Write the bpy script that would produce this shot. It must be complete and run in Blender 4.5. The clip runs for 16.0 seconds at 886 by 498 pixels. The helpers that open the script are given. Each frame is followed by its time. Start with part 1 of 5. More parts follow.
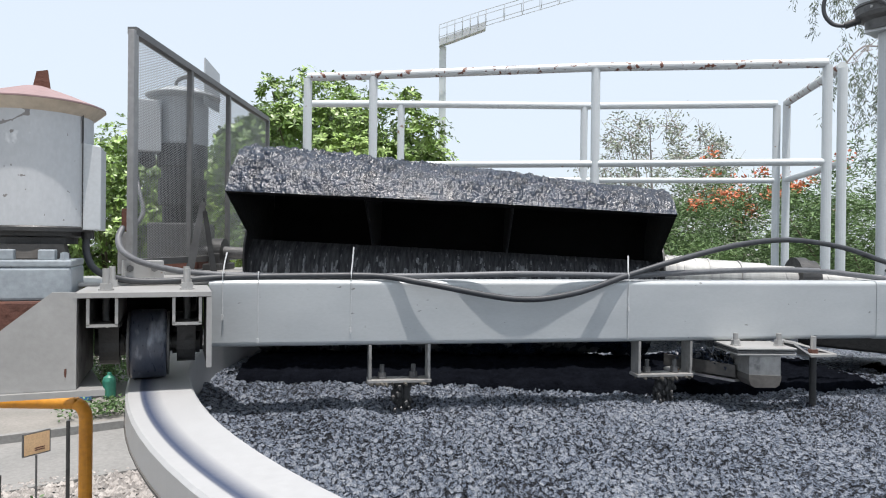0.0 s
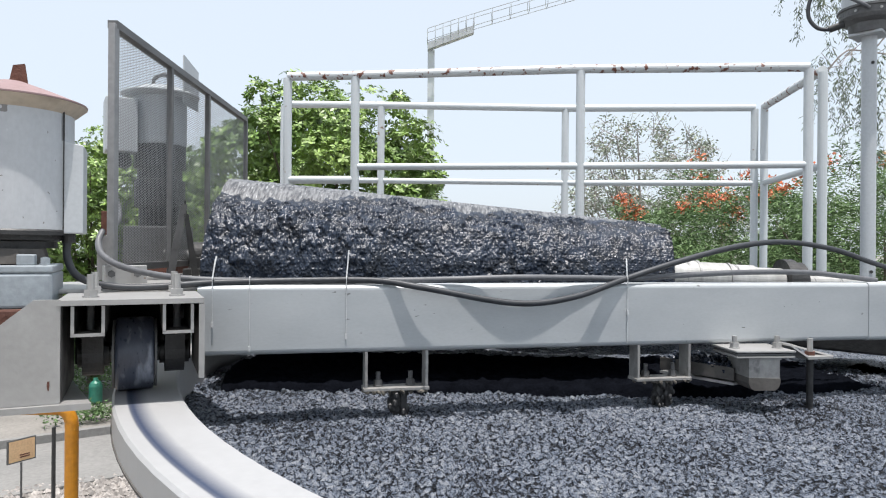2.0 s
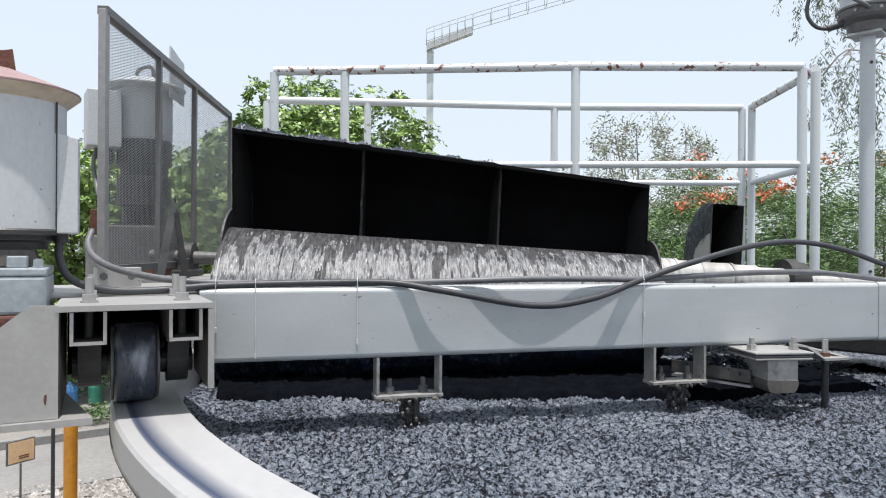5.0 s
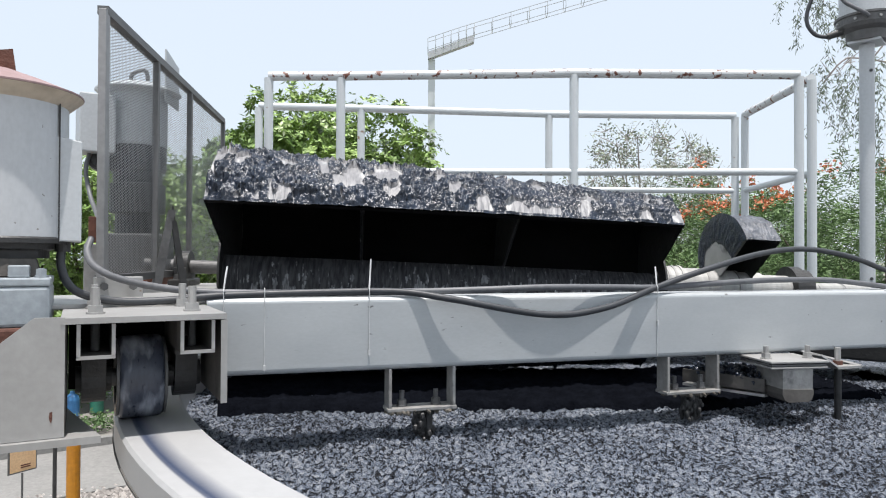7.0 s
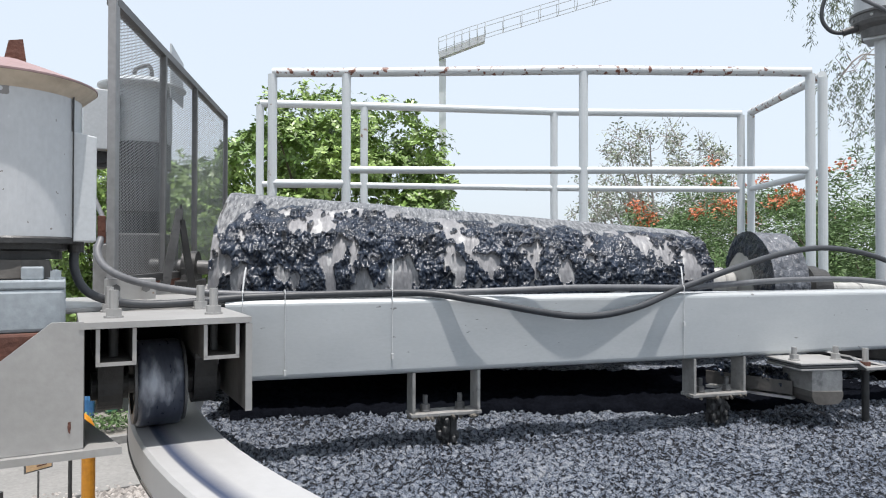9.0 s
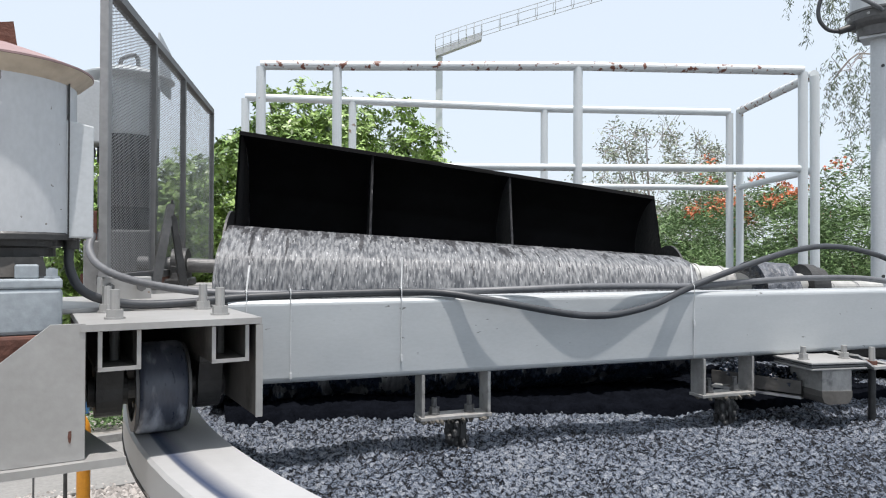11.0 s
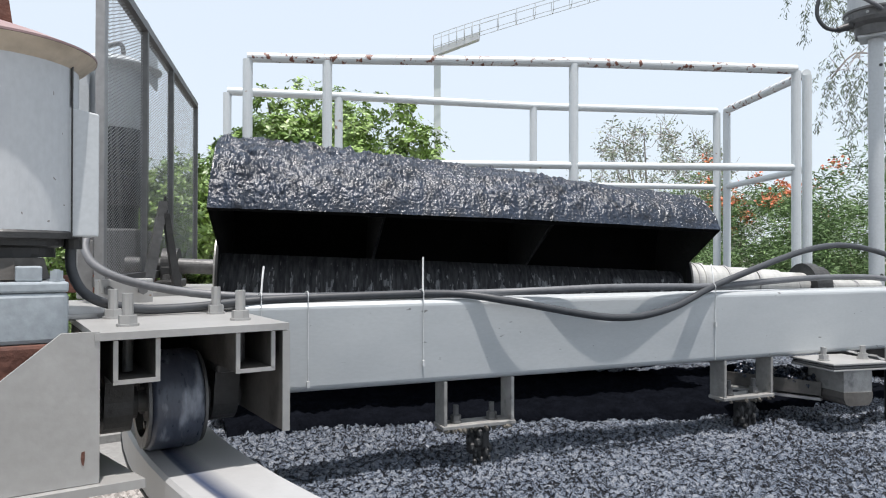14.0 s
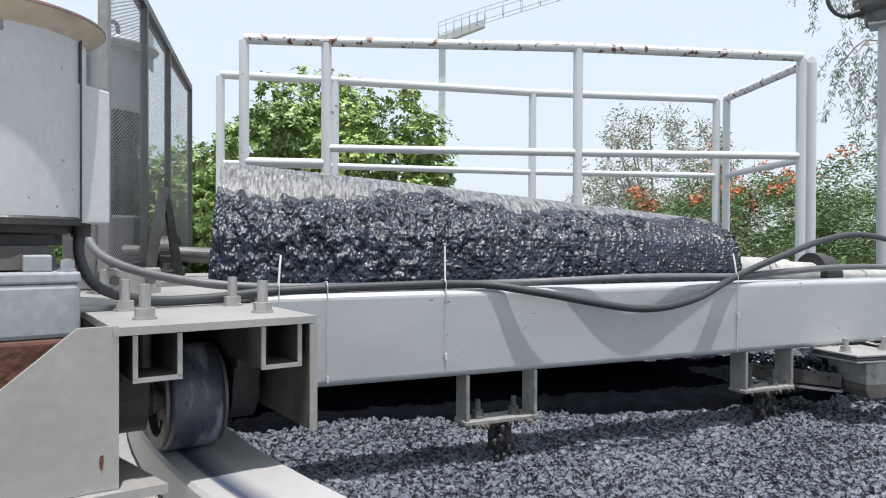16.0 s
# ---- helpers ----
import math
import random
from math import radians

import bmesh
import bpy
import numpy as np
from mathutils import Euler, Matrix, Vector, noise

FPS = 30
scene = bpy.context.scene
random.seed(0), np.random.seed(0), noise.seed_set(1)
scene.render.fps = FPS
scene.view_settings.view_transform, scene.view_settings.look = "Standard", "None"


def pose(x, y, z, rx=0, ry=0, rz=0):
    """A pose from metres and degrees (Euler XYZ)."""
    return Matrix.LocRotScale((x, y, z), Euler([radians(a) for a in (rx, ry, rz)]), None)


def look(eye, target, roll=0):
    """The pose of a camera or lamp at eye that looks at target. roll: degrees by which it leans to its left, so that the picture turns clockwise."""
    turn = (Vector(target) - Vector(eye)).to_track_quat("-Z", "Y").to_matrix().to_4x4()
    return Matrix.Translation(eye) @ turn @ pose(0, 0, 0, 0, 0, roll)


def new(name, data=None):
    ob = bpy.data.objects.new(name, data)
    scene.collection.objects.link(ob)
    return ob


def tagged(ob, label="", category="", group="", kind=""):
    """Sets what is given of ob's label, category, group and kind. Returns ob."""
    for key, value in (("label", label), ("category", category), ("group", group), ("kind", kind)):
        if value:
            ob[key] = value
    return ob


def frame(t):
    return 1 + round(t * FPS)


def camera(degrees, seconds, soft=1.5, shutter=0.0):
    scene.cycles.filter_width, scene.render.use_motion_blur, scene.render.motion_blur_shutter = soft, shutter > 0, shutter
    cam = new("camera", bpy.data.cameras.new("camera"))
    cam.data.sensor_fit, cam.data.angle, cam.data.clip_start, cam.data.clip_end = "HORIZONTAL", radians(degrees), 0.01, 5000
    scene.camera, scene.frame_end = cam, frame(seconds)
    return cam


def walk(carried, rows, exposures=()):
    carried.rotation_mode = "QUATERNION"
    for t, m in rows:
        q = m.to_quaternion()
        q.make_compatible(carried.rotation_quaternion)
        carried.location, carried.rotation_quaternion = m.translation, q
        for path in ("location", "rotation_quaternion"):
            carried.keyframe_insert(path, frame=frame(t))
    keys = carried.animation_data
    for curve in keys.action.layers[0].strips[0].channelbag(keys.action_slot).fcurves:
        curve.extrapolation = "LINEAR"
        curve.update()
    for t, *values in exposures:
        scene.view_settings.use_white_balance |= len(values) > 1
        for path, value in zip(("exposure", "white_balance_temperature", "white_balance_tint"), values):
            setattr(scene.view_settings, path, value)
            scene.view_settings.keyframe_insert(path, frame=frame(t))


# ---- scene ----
# Heights below are counted from the machine's own datum, DATUM metres over the ground.
DATUM = 2.6
FIELD = 65.78
cam = camera(FIELD, 16.0, soft=1.1)

# seconds, eye x, y, z over the datum, heading (left +), tilt up, roll: a hand-held stand outside the tank
STAND = [
    (0.0, -2.821, -2.030, 0.613, -21.00, -0.31, 0.64), (0.5, -2.822, -2.030, 0.612, -21.24, -0.24, 0.64),
    (1.0, -2.822, -2.030, 0.612, -21.47, -0.19, 0.61), (1.5, -2.822, -2.031, 0.612, -21.67, -0.02, 0.51),
    (2.0, -2.821, -2.030, 0.612, -21.92, -0.02, 0.45), (2.5, -2.821, -2.030, 0.612, -22.04, 0.04, 0.48),
    (3.0, -2.820, -2.030, 0.611, -22.04, 0.02, 0.44), (3.5, -2.820, -2.028, 0.612, -22.04, -0.11, 0.35),
    (4.0, -2.819, -2.027, 0.612, -22.01, -0.20, 0.38), (6.5, -2.822, -2.037, 0.611, -21.89, 0.61, 0.26),
    (7.0, -2.823, -2.038, 0.611, -21.82, 0.70, 0.25), (7.5, -2.822, -2.036, 0.611, -21.69, 0.64, 0.24),
    (8.0, -2.823, -2.035, 0.611, -21.60, 0.68, 0.33), (8.5, -2.822, -2.035, 0.611, -21.46, 0.64, 0.28),
    (9.0, -2.823, -2.036, 0.612, -20.87, 0.66, 0.12), (11.5, -2.822, -2.033, 0.611, -21.25, 0.46, 0.18),
    (12.0, -2.822, -2.032, 0.611, -21.29, 0.43, 0.16), (12.5, -2.822, -2.033, 0.611, -21.30, 0.42, 0.26),
    (13.0, -2.823, -2.032, 0.611, -21.32, 0.37, 0.35), (13.5, -2.823, -2.032, 0.612, -21.35, 0.42, 0.28),
    (14.0, -2.823, -2.033, 0.611, -21.31, 0.48, 0.10), (14.5, -2.822, -2.032, 0.611, -21.11, 0.32, -0.21),
    (15.0, -2.821, -2.032, 0.611, -20.92, 0.15, 0.07), (15.5, -2.822, -2.030, 0.611, -20.91, 0.00, 0.24),
    (16.0, -2.820, -2.024, 0.611, -20.94, -0.47, 0.21)]


def stand_rows():
    rows = []
    for t, x, y, z, yaw, tilt, roll in STAND:
        a, b = radians(yaw), radians(tilt)
        eye = Vector((x, y, z + DATUM))
        way = Vector((-math.sin(a) * math.cos(b), math.cos(a) * math.cos(b), math.sin(b)))
        rows.append((t, look(eye, eye + way, roll)))
    return rows


walk(cam, stand_rows(), exposures=[(0.0, 0.28), (16.0, 0.28)])

# ---- light: high hazy sun and sky
SUN_AZ, SUN_EL = 186.0, 80.0    # compass bearing (from +y towards +x) and height of the sun
world = bpy.data.worlds.new("world")
scene.world = world
world.use_nodes = True
wn, wl = world.node_tree.nodes, world.node_tree.links
sky = wn.new("ShaderNodeTexSky")
sky.sky_type, sky.sun_disc = "NISHITA", False
sky.sun_elevation, sky.sun_rotation = radians(SUN_EL), radians(SUN_AZ)
sky.air_density, sky.dust_density, sky.ozone_density, sky.altitude = 1.0, 4.0, 1.5, 200
haze = wn.new("ShaderNodeMixRGB")                 # milky humid haze over the clear sky
haze.inputs[0].default_value, haze.inputs[2].default_value = 0.75, (5.8, 6.38, 7.0, 1)
wl.new(sky.outputs[0], haze.inputs[1])
wn["Background"].inputs[1].default_value = 0.134
wl.new(haze.outputs[0], wn["Background"].inputs[0])
sun = new("sun", bpy.data.lights.new("sun", "SUN"))
sun.data.energy, sun.data.angle, sun.data.color = 5.0, radians(0.8), (1.0, 0.955, 0.925)
_a, _e = radians(SUN_AZ), radians(SUN_EL)
SUN_WAY = Vector((math.sin(_a) * math.cos(_e), math.cos(_a) * math.cos(_e), math.sin(_e)))
sun.matrix_world = look(SUN_WAY * 40, (0, 0, 0))


# ---- materials
def material(name, base, rough=0.6, metal=0.0, second=None, scale=6.0, fine=60.0, mix=0.5, bump=0.15, bump_scale=80.0,
             rough_var=0.15, stain=None, stain_cut=0.62, stain_scale=9.0, stretch=(1, 1, 1), spec=0.5, island=0.0, stain_soft=0.05, fleck=0.35):
    m = bpy.data.materials.new(name)
    m.use_nodes = True
    N, L = m.node_tree.nodes, m.node_tree.links
    b = N["Principled BSDF"]
    b.inputs["Roughness"].default_value, b.inputs["Metallic"].default_value = rough, metal
    b.inputs["Specular IOR Level"].default_value = spec
    tc = N.new("ShaderNodeTexCoord")
    mp = N.new("ShaderNodeMapping")
    mp.inputs["Scale"].default_value = stretch
    L.new(tc.outputs["Object"], mp.inputs[0])

    def noise_tex(s, detail=6.0):
        n = N.new("ShaderNodeTexNoise")
        n.inputs["Scale"].default_value, n.inputs["Detail"].default_value = s, detail
        L.new(mp.outputs[0], n.inputs["Vector"])
        return n
    big, small = noise_tex(scale), noise_tex(fine, 4.0)
    second = second or tuple(c * 0.75 for c in base)
    ramp = N.new("ShaderNodeValToRGB")
    ramp.color_ramp.elements[0].position, ramp.color_ramp.elements[1].position = 0.5 - mix / 2, 0.5 + mix / 2
    ramp.color_ramp.elements[0].color, ramp.color_ramp.elements[1].color = (*second, 1), (*base, 1)
    L.new(big.outputs[0], ramp.inputs[0])
    var = N.new("ShaderNodeMixRGB")
    var.blend_type = "MULTIPLY"
    var.inputs[0].default_value = fleck
    L.new(ramp.outputs[0], var.inputs[1])
    grey = N.new("ShaderNodeMapRange")
    grey.inputs[1].default_value, grey.inputs[2].default_value, grey.inputs[3].default_value, grey.inputs[4].default_value = 0.3, 0.7, 0.55, 1.25
    L.new(small.outputs[0], grey.inputs[0])
    L.new(grey.outputs[0], var.inputs[2])
    colour = var.outputs[0]
    if stain:
        st = noise_tex(stain_scale, 8.0)
        cut = N.new("ShaderNodeMapRange")
        cut.inputs[1].default_value, cut.inputs[2].default_value = stain_cut, stain_cut + stain_soft
        L.new(st.outputs[0], cut.inputs[0])
        mx = N.new("ShaderNodeMixRGB")
        L.new(cut.outputs[0], mx.inputs[0])
        L.new(colour, mx.inputs[1])
        mx.inputs[2].default_value = (*stain, 1)
        colour = mx.outputs[0]
    if island:
        geo = N.new("ShaderNodeNewGeometry")
        hsv = N.new("ShaderNodeHueSaturation")
        r1 = N.new("ShaderNodeMapRange")
        r1.inputs[3].default_value, r1.inputs[4].default_value = 1 - island, 1 + island
        L.new(geo.outputs["Random Per Island"], r1.inputs[0])
        L.new(r1.outputs[0], hsv.inputs["Value"])
        L.new(colour, hsv.inputs["Color"])
        colour = hsv.outputs[0]
    L.new(colour, b.inputs["Base Color"])
    rr = N.new("ShaderNodeMapRange")
    rr.inputs[3].default_value, rr.inputs[4].default_value = max(0.02, rough - rough_var), min(1.0, rough + rough_var)
    L.new(small.outputs[0], rr.inputs[0])
    L.new(rr.outputs[0], b.inputs["Roughness"])
    if bump:
        bt = noise_tex(bump_scale, 5.0)
        bp = N.new("ShaderNodeBump")
        bp.inputs["Strength"].default_value, bp.inputs["Distance"].default_value = bump, 0.01
        L.new(bt.outputs[0], bp.inputs["Height"])
        L.new(bp.outputs[0], b.inputs["Normal"])
    return m


STEEL = material("brushed_stainless", (0.395, 0.39, 0.38), 0.46, 0.4, (0.315, 0.31, 0.30), 7.0, 70, 0.6, 0.03, 120, 0.14, (0.20, 0.12, 0.08), 0.72, 38, fleck=0.14)
BEAM_STEEL = material("weathered_stainless", (0.48, 0.50, 0.505), 0.47, 0.3, (0.405, 0.425, 0.435), 7, 130, 0.55, 0.02, 90, 0.14, (0.15, 0.15, 0.145), 0.70, 46, (0.6, 0.6, 1.6), stain_soft=0.05, fleck=0.10)
PIPE_STEEL = material("smeared_pipe_steel", (0.50, 0.50, 0.48), 0.5, 0.2, (0.32, 0.315, 0.30), 14, 60, 0.5, 0.1, 70, 0.12, (0.13, 0.13, 0.13), 0.63, 22, (1, 0.25, 0.25))
GUARD_STEEL = material("dull_guard_steel", (0.30, 0.30, 0.30), 0.5, 0.3, (0.25, 0.25, 0.25), 3, 45, 0.5, 0.05, 120, 0.1)
GUARD_FRAME = material("dark_guard_frame", (0.15, 0.15, 0.15), 0.5, 0.2, (0.10, 0.10, 0.10), 6, 60, 0.5, 0.05, 120, 0.1)
PAINT_GREY = material("grey_gloss_paint", (0.50, 0.525, 0.54), 0.42, 0.0, (0.43, 0.45, 0.465), 3, 110, 0.6, 0.05, 60, 0.12, (0.26, 0.25, 0.24), 0.69, 18, fleck=0.14)
def scuffed_paint():
    """The grey paint with hairline cracks and pale scuffs, for the weather side of the motor."""
    m = material("scuffed_grey_paint", (0.50, 0.515, 0.53), 0.42, 0.0, (0.40, 0.415, 0.43), 4, 110, 0.5, 0.05, 60, 0.12, (0.62, 0.63, 0.64), 0.68, 11, (1, 1, 0.6), stain_soft=0.04, fleck=0.14)
    N, L = m.node_tree.nodes, m.node_tree.links
    b = N["Principled BSDF"]
    src = b.inputs["Base Color"].links[0].from_socket
    tc = N.new("ShaderNodeTexCoord")

    def tex(scale, detail, stretch):
        mp, n = N.new("ShaderNodeMapping"), N.new("ShaderNodeTexNoise")
        mp.inputs["Scale"].default_value = stretch
        n.inputs["Scale"].default_value, n.inputs["Detail"].default_value = scale, detail
        L.new(tc.outputs["Object"], mp.inputs[0])
        L.new(mp.outputs[0], n.inputs["Vector"])
        return n.outputs[0]

    def calc(op, a, c):
        n = N.new("ShaderNodeMath")
        n.operation = op
        for k, v in enumerate((a, c)):
            if isinstance(v, float):
                n.inputs[k].default_value = v
            else:
                L.new(v, n.inputs[k])
        return n.outputs[0]
    line = calc("LESS_THAN", calc("ABSOLUTE", calc("SUBTRACT", tex(5.0, 5.0, (1, 1, 0.8)), 0.5), 0.0), 0.008)
    crack = calc("MULTIPLY", line, calc("GREATER_THAN", tex(7.0, 2.0, (1, 1, 1)), 0.5))
    spot = calc("GREATER_THAN", tex(60.0, 2.0, (1, 1, 0.7)), 0.72)
    mx = N.new("ShaderNodeMixRGB")
    L.new(calc("MULTIPLY", calc("MAXIMUM", crack, spot), 0.75), mx.inputs[0])
    L.new(src, mx.inputs[1])
    mx.inputs[2].default_value = (0.12, 0.10, 0.085, 1)
    L.new(mx.outputs[0], b.inputs["Base Color"])
    return m


MOTOR_PAINT = scuffed_paint()
PAINT_BLUE = material("pale_blue_paint", (0.33, 0.365, 0.39), 0.42, 0.0, (0.25, 0.28, 0.305), 6, 60, 0.5, 0.08, 60, 0.12, (0.12, 0.12, 0.12), 0.72, 30)
RAIL_PAINT = material("white_grey_rail_paint", (0.57, 0.60, 0.61), 0.4, 0.0, (0.56, 0.59, 0.60), 4, 160, 0.5, 0.08, 50, 0.1, (0.25, 0.17, 0.11), 0.7, 16, fleck=0.12)
RAIL_RUST = material("rusty_rail_paint", (0.57, 0.595, 0.60), 0.5, 0.0, (0.56, 0.58, 0.59), 4, 160, 0.5, 0.15, 40, 0.1, (0.14, 0.05, 0.03), 0.572, 30, fleck=0.12)
RUST = material("rusted_casting", (0.14, 0.055, 0.036), 0.85, 0.0, (0.09, 0.04, 0.03), 12, 90, 0.5, 0.4, 60, 0.1)
DARK_IRON = material("dark_greasy_iron", (0.05, 0.05, 0.05), 0.5, 0.2, (0.025, 0.025, 0.025), 15, 80, 0.5, 0.25, 60, 0.15)
GREY_IRON = material("grey_cast_iron", (0.14, 0.14, 0.14), 0.5, 0.2, (0.08, 0.08, 0.08), 15, 80, 0.5, 0.25, 60, 0.15)
RUBBER = material("black_cable_rubber", (0.042, 0.046, 0.052), 0.5, 0.0, (0.028, 0.03, 0.034), 20, 90, 0.5, 0.05, 90)
RUBBER_GREY = material("grey_conduit", (0.125, 0.13, 0.138), 0.5, 0.0, (0.09, 0.092, 0.1), 20, 90, 0.5, 0.05, 90)
TYRE = material("scuffed_polyurethane", (0.075, 0.088, 0.12), 0.32, 0.0, (0.035, 0.041, 0.06), 9, 70, 0.5, 0.08, 60, 0.15, (0.40, 0.43, 0.49), 0.53, 11, (2.2, 0.8, 0.8), stain_soft=0.2)
CAP_PAINT = material("faded_maroon_cap", (0.30, 0.205, 0.205), 0.6, 0.0, (0.23, 0.15, 0.145), 6, 60)
CAP_UNDER = material("stained_cream_underside", (0.52, 0.46, 0.38), 0.7, 0.0, (0.42, 0.35, 0.27), 7, 40, 0.5, 0.1, 60, 0.1, (0.10, 0.07, 0.05), 0.62, 10)
YELLOW = material("yellow_rail_paint", (0.58, 0.25, 0.015), 0.45, 0.0, (0.46, 0.18, 0.012), 9, 60)
WHITE_TIE = material("white_nylon", (0.62, 0.63, 0.63), 0.5)
CONCRETE = material("dusty_concrete", (0.23, 0.225, 0.215), 0.9, 0.0, (0.18, 0.177, 0.17), 0.8, 18, 0.5, 0.3, 30, 0.05)
GRAVEL_GROUND = material("dusty_ground", (0.25, 0.235, 0.215), 0.95, 0.0, (0.18, 0.17, 0.155), 1.2, 22, 0.6, 0.5, 25, 0.05, island=0.3)
STONE = material("gravel_stone", (0.36, 0.335, 0.31), 0.9, 0.0, (0.22, 0.20, 0.185), 8, 60, 0.6, 0.3, 40, 0.05, island=0.4)
SIGN_FACE = material("orange_sign_face", (0.62, 0.42, 0.24), 0.5, 0.0, (0.56, 0.36, 0.2), 6, 50, 0.5, 0.0)
BARK = material("grey_bark", (0.16, 0.13, 0.10), 0.95, 0.0, (0.09, 0.075, 0.06), 6, 40, 0.5, 0.5, 30)
PALE_BARK = material("pale_bark", (0.34, 0.31, 0.29), 0.95, 0.0, (0.24, 0.22, 0.20), 6, 40, 0.5, 0.4, 30)
LEAF_BRIGHT = material("fresh_leaves", (0.25, 0.36, 0.09), 0.45, 0.0, (0.10, 0.18, 0.04), 0.9, 7, 0.4, 0.0, island=0.45)
LEAF_MID = material("green_leaves", (0.16, 0.255, 0.095), 0.65, 0.0, (0.065, 0.12, 0.04), 1.2, 9, 0.6, 0.0, island=0.45)
LEAF_GREY = material("grey_green_leaves", (0.31, 0.35, 0.27), 0.6, 0.0, (0.21, 0.25, 0.18), 1.2, 9, 0.6, 0.0, island=0.4)
LEAF_WILLOW = material("willowy_leaves", (0.15, 0.195, 0.13), 0.6, 0.0, (0.095, 0.12, 0.08), 1.2, 9, 0.6, 0.0, island=0.4)
LEAF_HAZE = material("distant_leaves", (0.24, 0.31, 0.20), 0.7, 0.0, (0.15, 0.21, 0.12), 0.5, 5, 0.6, 0.0, island=0.4)
FLOWER = material("orange_blossom", (0.64, 0.20, 0.08), 0.6, 0.0, (0.48, 0.12, 0.06), 3, 20, 0.5, 0.0, island=0.3)
GLASS_BLUE = material("blue_plastic", (0.04, 0.16, 0.34), 0.35, 0.0, (0.03, 0.12, 0.28), 10, 50)
GLASS_GREEN = material("green_plastic", (0.04, 0.22, 0.15), 0.35, 0.0, (0.03, 0.16, 0.11), 10, 50)


def sludge_material():
    """Pale drying crumbs; wet flecks and crevice shade painted black from the relief's noise."""
    m = bpy.data.materials.new("crumbly_floated_sludge")
    m.use_nodes = True
    N, L = m.node_tree.nodes, m.node_tree.links
    b = N["Principled BSDF"]
    tc = N.new("ShaderNodeTexCoord")

    def tex(s, detail, dist=0.0):
        n = N.new("ShaderNodeTexNoise")
        n.inputs["Scale"].default_value, n.inputs["Detail"].default_value, n.inputs["Distortion"].default_value = s, detail, dist
        L.new(tc.outputs["Object"], n.inputs["Vector"])
        return n.outputs[0]

    def math_node(op, a, c):
        n = N.new("ShaderNodeMath")
        n.operation = op
        for k, v in enumerate((a, c)):
            if isinstance(v, float):
                n.inputs[k].default_value = v
            else:
                L.new(v, n.inputs[k])
        return n.outputs[0]
    big, mid, fine = tex(3.2, 4.0), tex(66.0, 6.0), tex(210.0, 3.0)
    height = math_node("ADD", math_node("MULTIPLY", mid, 0.66), math_node("MULTIPLY", fine, 0.34))
    # crumbs parted by cracks with painted crease shade: cells on slightly warped coordinates
    warp = N.new("ShaderNodeMixRGB")
    warp.blend_type = "ADD"
    warp.inputs[0].default_value = 0.028
    wob = N.new("ShaderNodeTexNoise")
    wob.inputs["Scale"].default_value, wob.inputs["Detail"].default_value = 40.0, 3.0
    L.new(tc.outputs["Object"], wob.inputs["Vector"])
    L.new(tc.outputs["Object"], warp.inputs[1])
    L.new(wob.outputs["Color"], warp.inputs[2])
    cell = N.new("ShaderNodeTexVoronoi")
    cell.feature = "DISTANCE_TO_EDGE"
    cell.inputs["Scale"].default_value = 40.0
    L.new(warp.outputs[0], cell.inputs["Vector"])
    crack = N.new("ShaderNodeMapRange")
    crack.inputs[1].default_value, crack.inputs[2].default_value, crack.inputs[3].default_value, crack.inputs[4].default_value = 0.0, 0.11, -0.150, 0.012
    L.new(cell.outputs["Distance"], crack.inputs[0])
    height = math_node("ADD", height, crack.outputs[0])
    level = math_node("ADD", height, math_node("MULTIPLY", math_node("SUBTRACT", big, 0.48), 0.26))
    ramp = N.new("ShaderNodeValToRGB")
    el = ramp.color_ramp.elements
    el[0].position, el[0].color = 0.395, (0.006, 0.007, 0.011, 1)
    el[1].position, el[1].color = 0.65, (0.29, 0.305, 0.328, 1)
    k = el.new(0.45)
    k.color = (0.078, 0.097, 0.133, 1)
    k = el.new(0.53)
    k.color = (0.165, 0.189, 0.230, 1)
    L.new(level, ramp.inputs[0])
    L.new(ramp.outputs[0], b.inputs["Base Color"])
    b.inputs["Roughness"].default_value = 0.42
    b.inputs["Specular IOR Level"].default_value = 0.45
    bp = N.new("ShaderNodeBump")
    bp.inputs["Strength"].default_value, bp.inputs["Distance"].default_value = 1.0, 0.03
    L.new(height, bp.inputs["Height"])
    L.new(bp.outputs[0], b.inputs["Normal"])
    return m


SLUDGE = sludge_material()
WET_SLUDGE = material("wet_black_sludge", (0.017, 0.027, 0.048), 0.30, 0.0, (0.003, 0.005, 0.010), 18, 150, 0.4, 0.30, 170, 0.13, spec=0.5)
THIN_SLUDGE = material("thin_grey_sludge_smear", (0.12, 0.13, 0.15), 0.4, 0.0, (0.035, 0.04, 0.05), 22, 130, 0.4, 0.4, 160, 0.14, (0.40, 0.41, 0.42), 0.64, 42, stain_soft=0.1)
CRUST = material("dried_sludge_crust", (0.20, 0.18, 0.15), 0.9, 0.0, (0.05, 0.045, 0.04), 60, 200, 0.4, 0.4, 160)
BARE = material("bared_drum_steel", (0.26, 0.26, 0.265), 0.5, 0.0, (0.15, 0.15, 0.16), 30, 120, 0.5, 0.4, 80, 0.16, (0.44, 0.44, 0.435), 0.58, 30, (1, 0.35, 0.35), stain_soft=0.1)
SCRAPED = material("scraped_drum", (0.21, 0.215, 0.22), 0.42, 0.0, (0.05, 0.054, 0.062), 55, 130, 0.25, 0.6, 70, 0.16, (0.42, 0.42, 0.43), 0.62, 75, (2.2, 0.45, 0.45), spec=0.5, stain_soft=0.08)
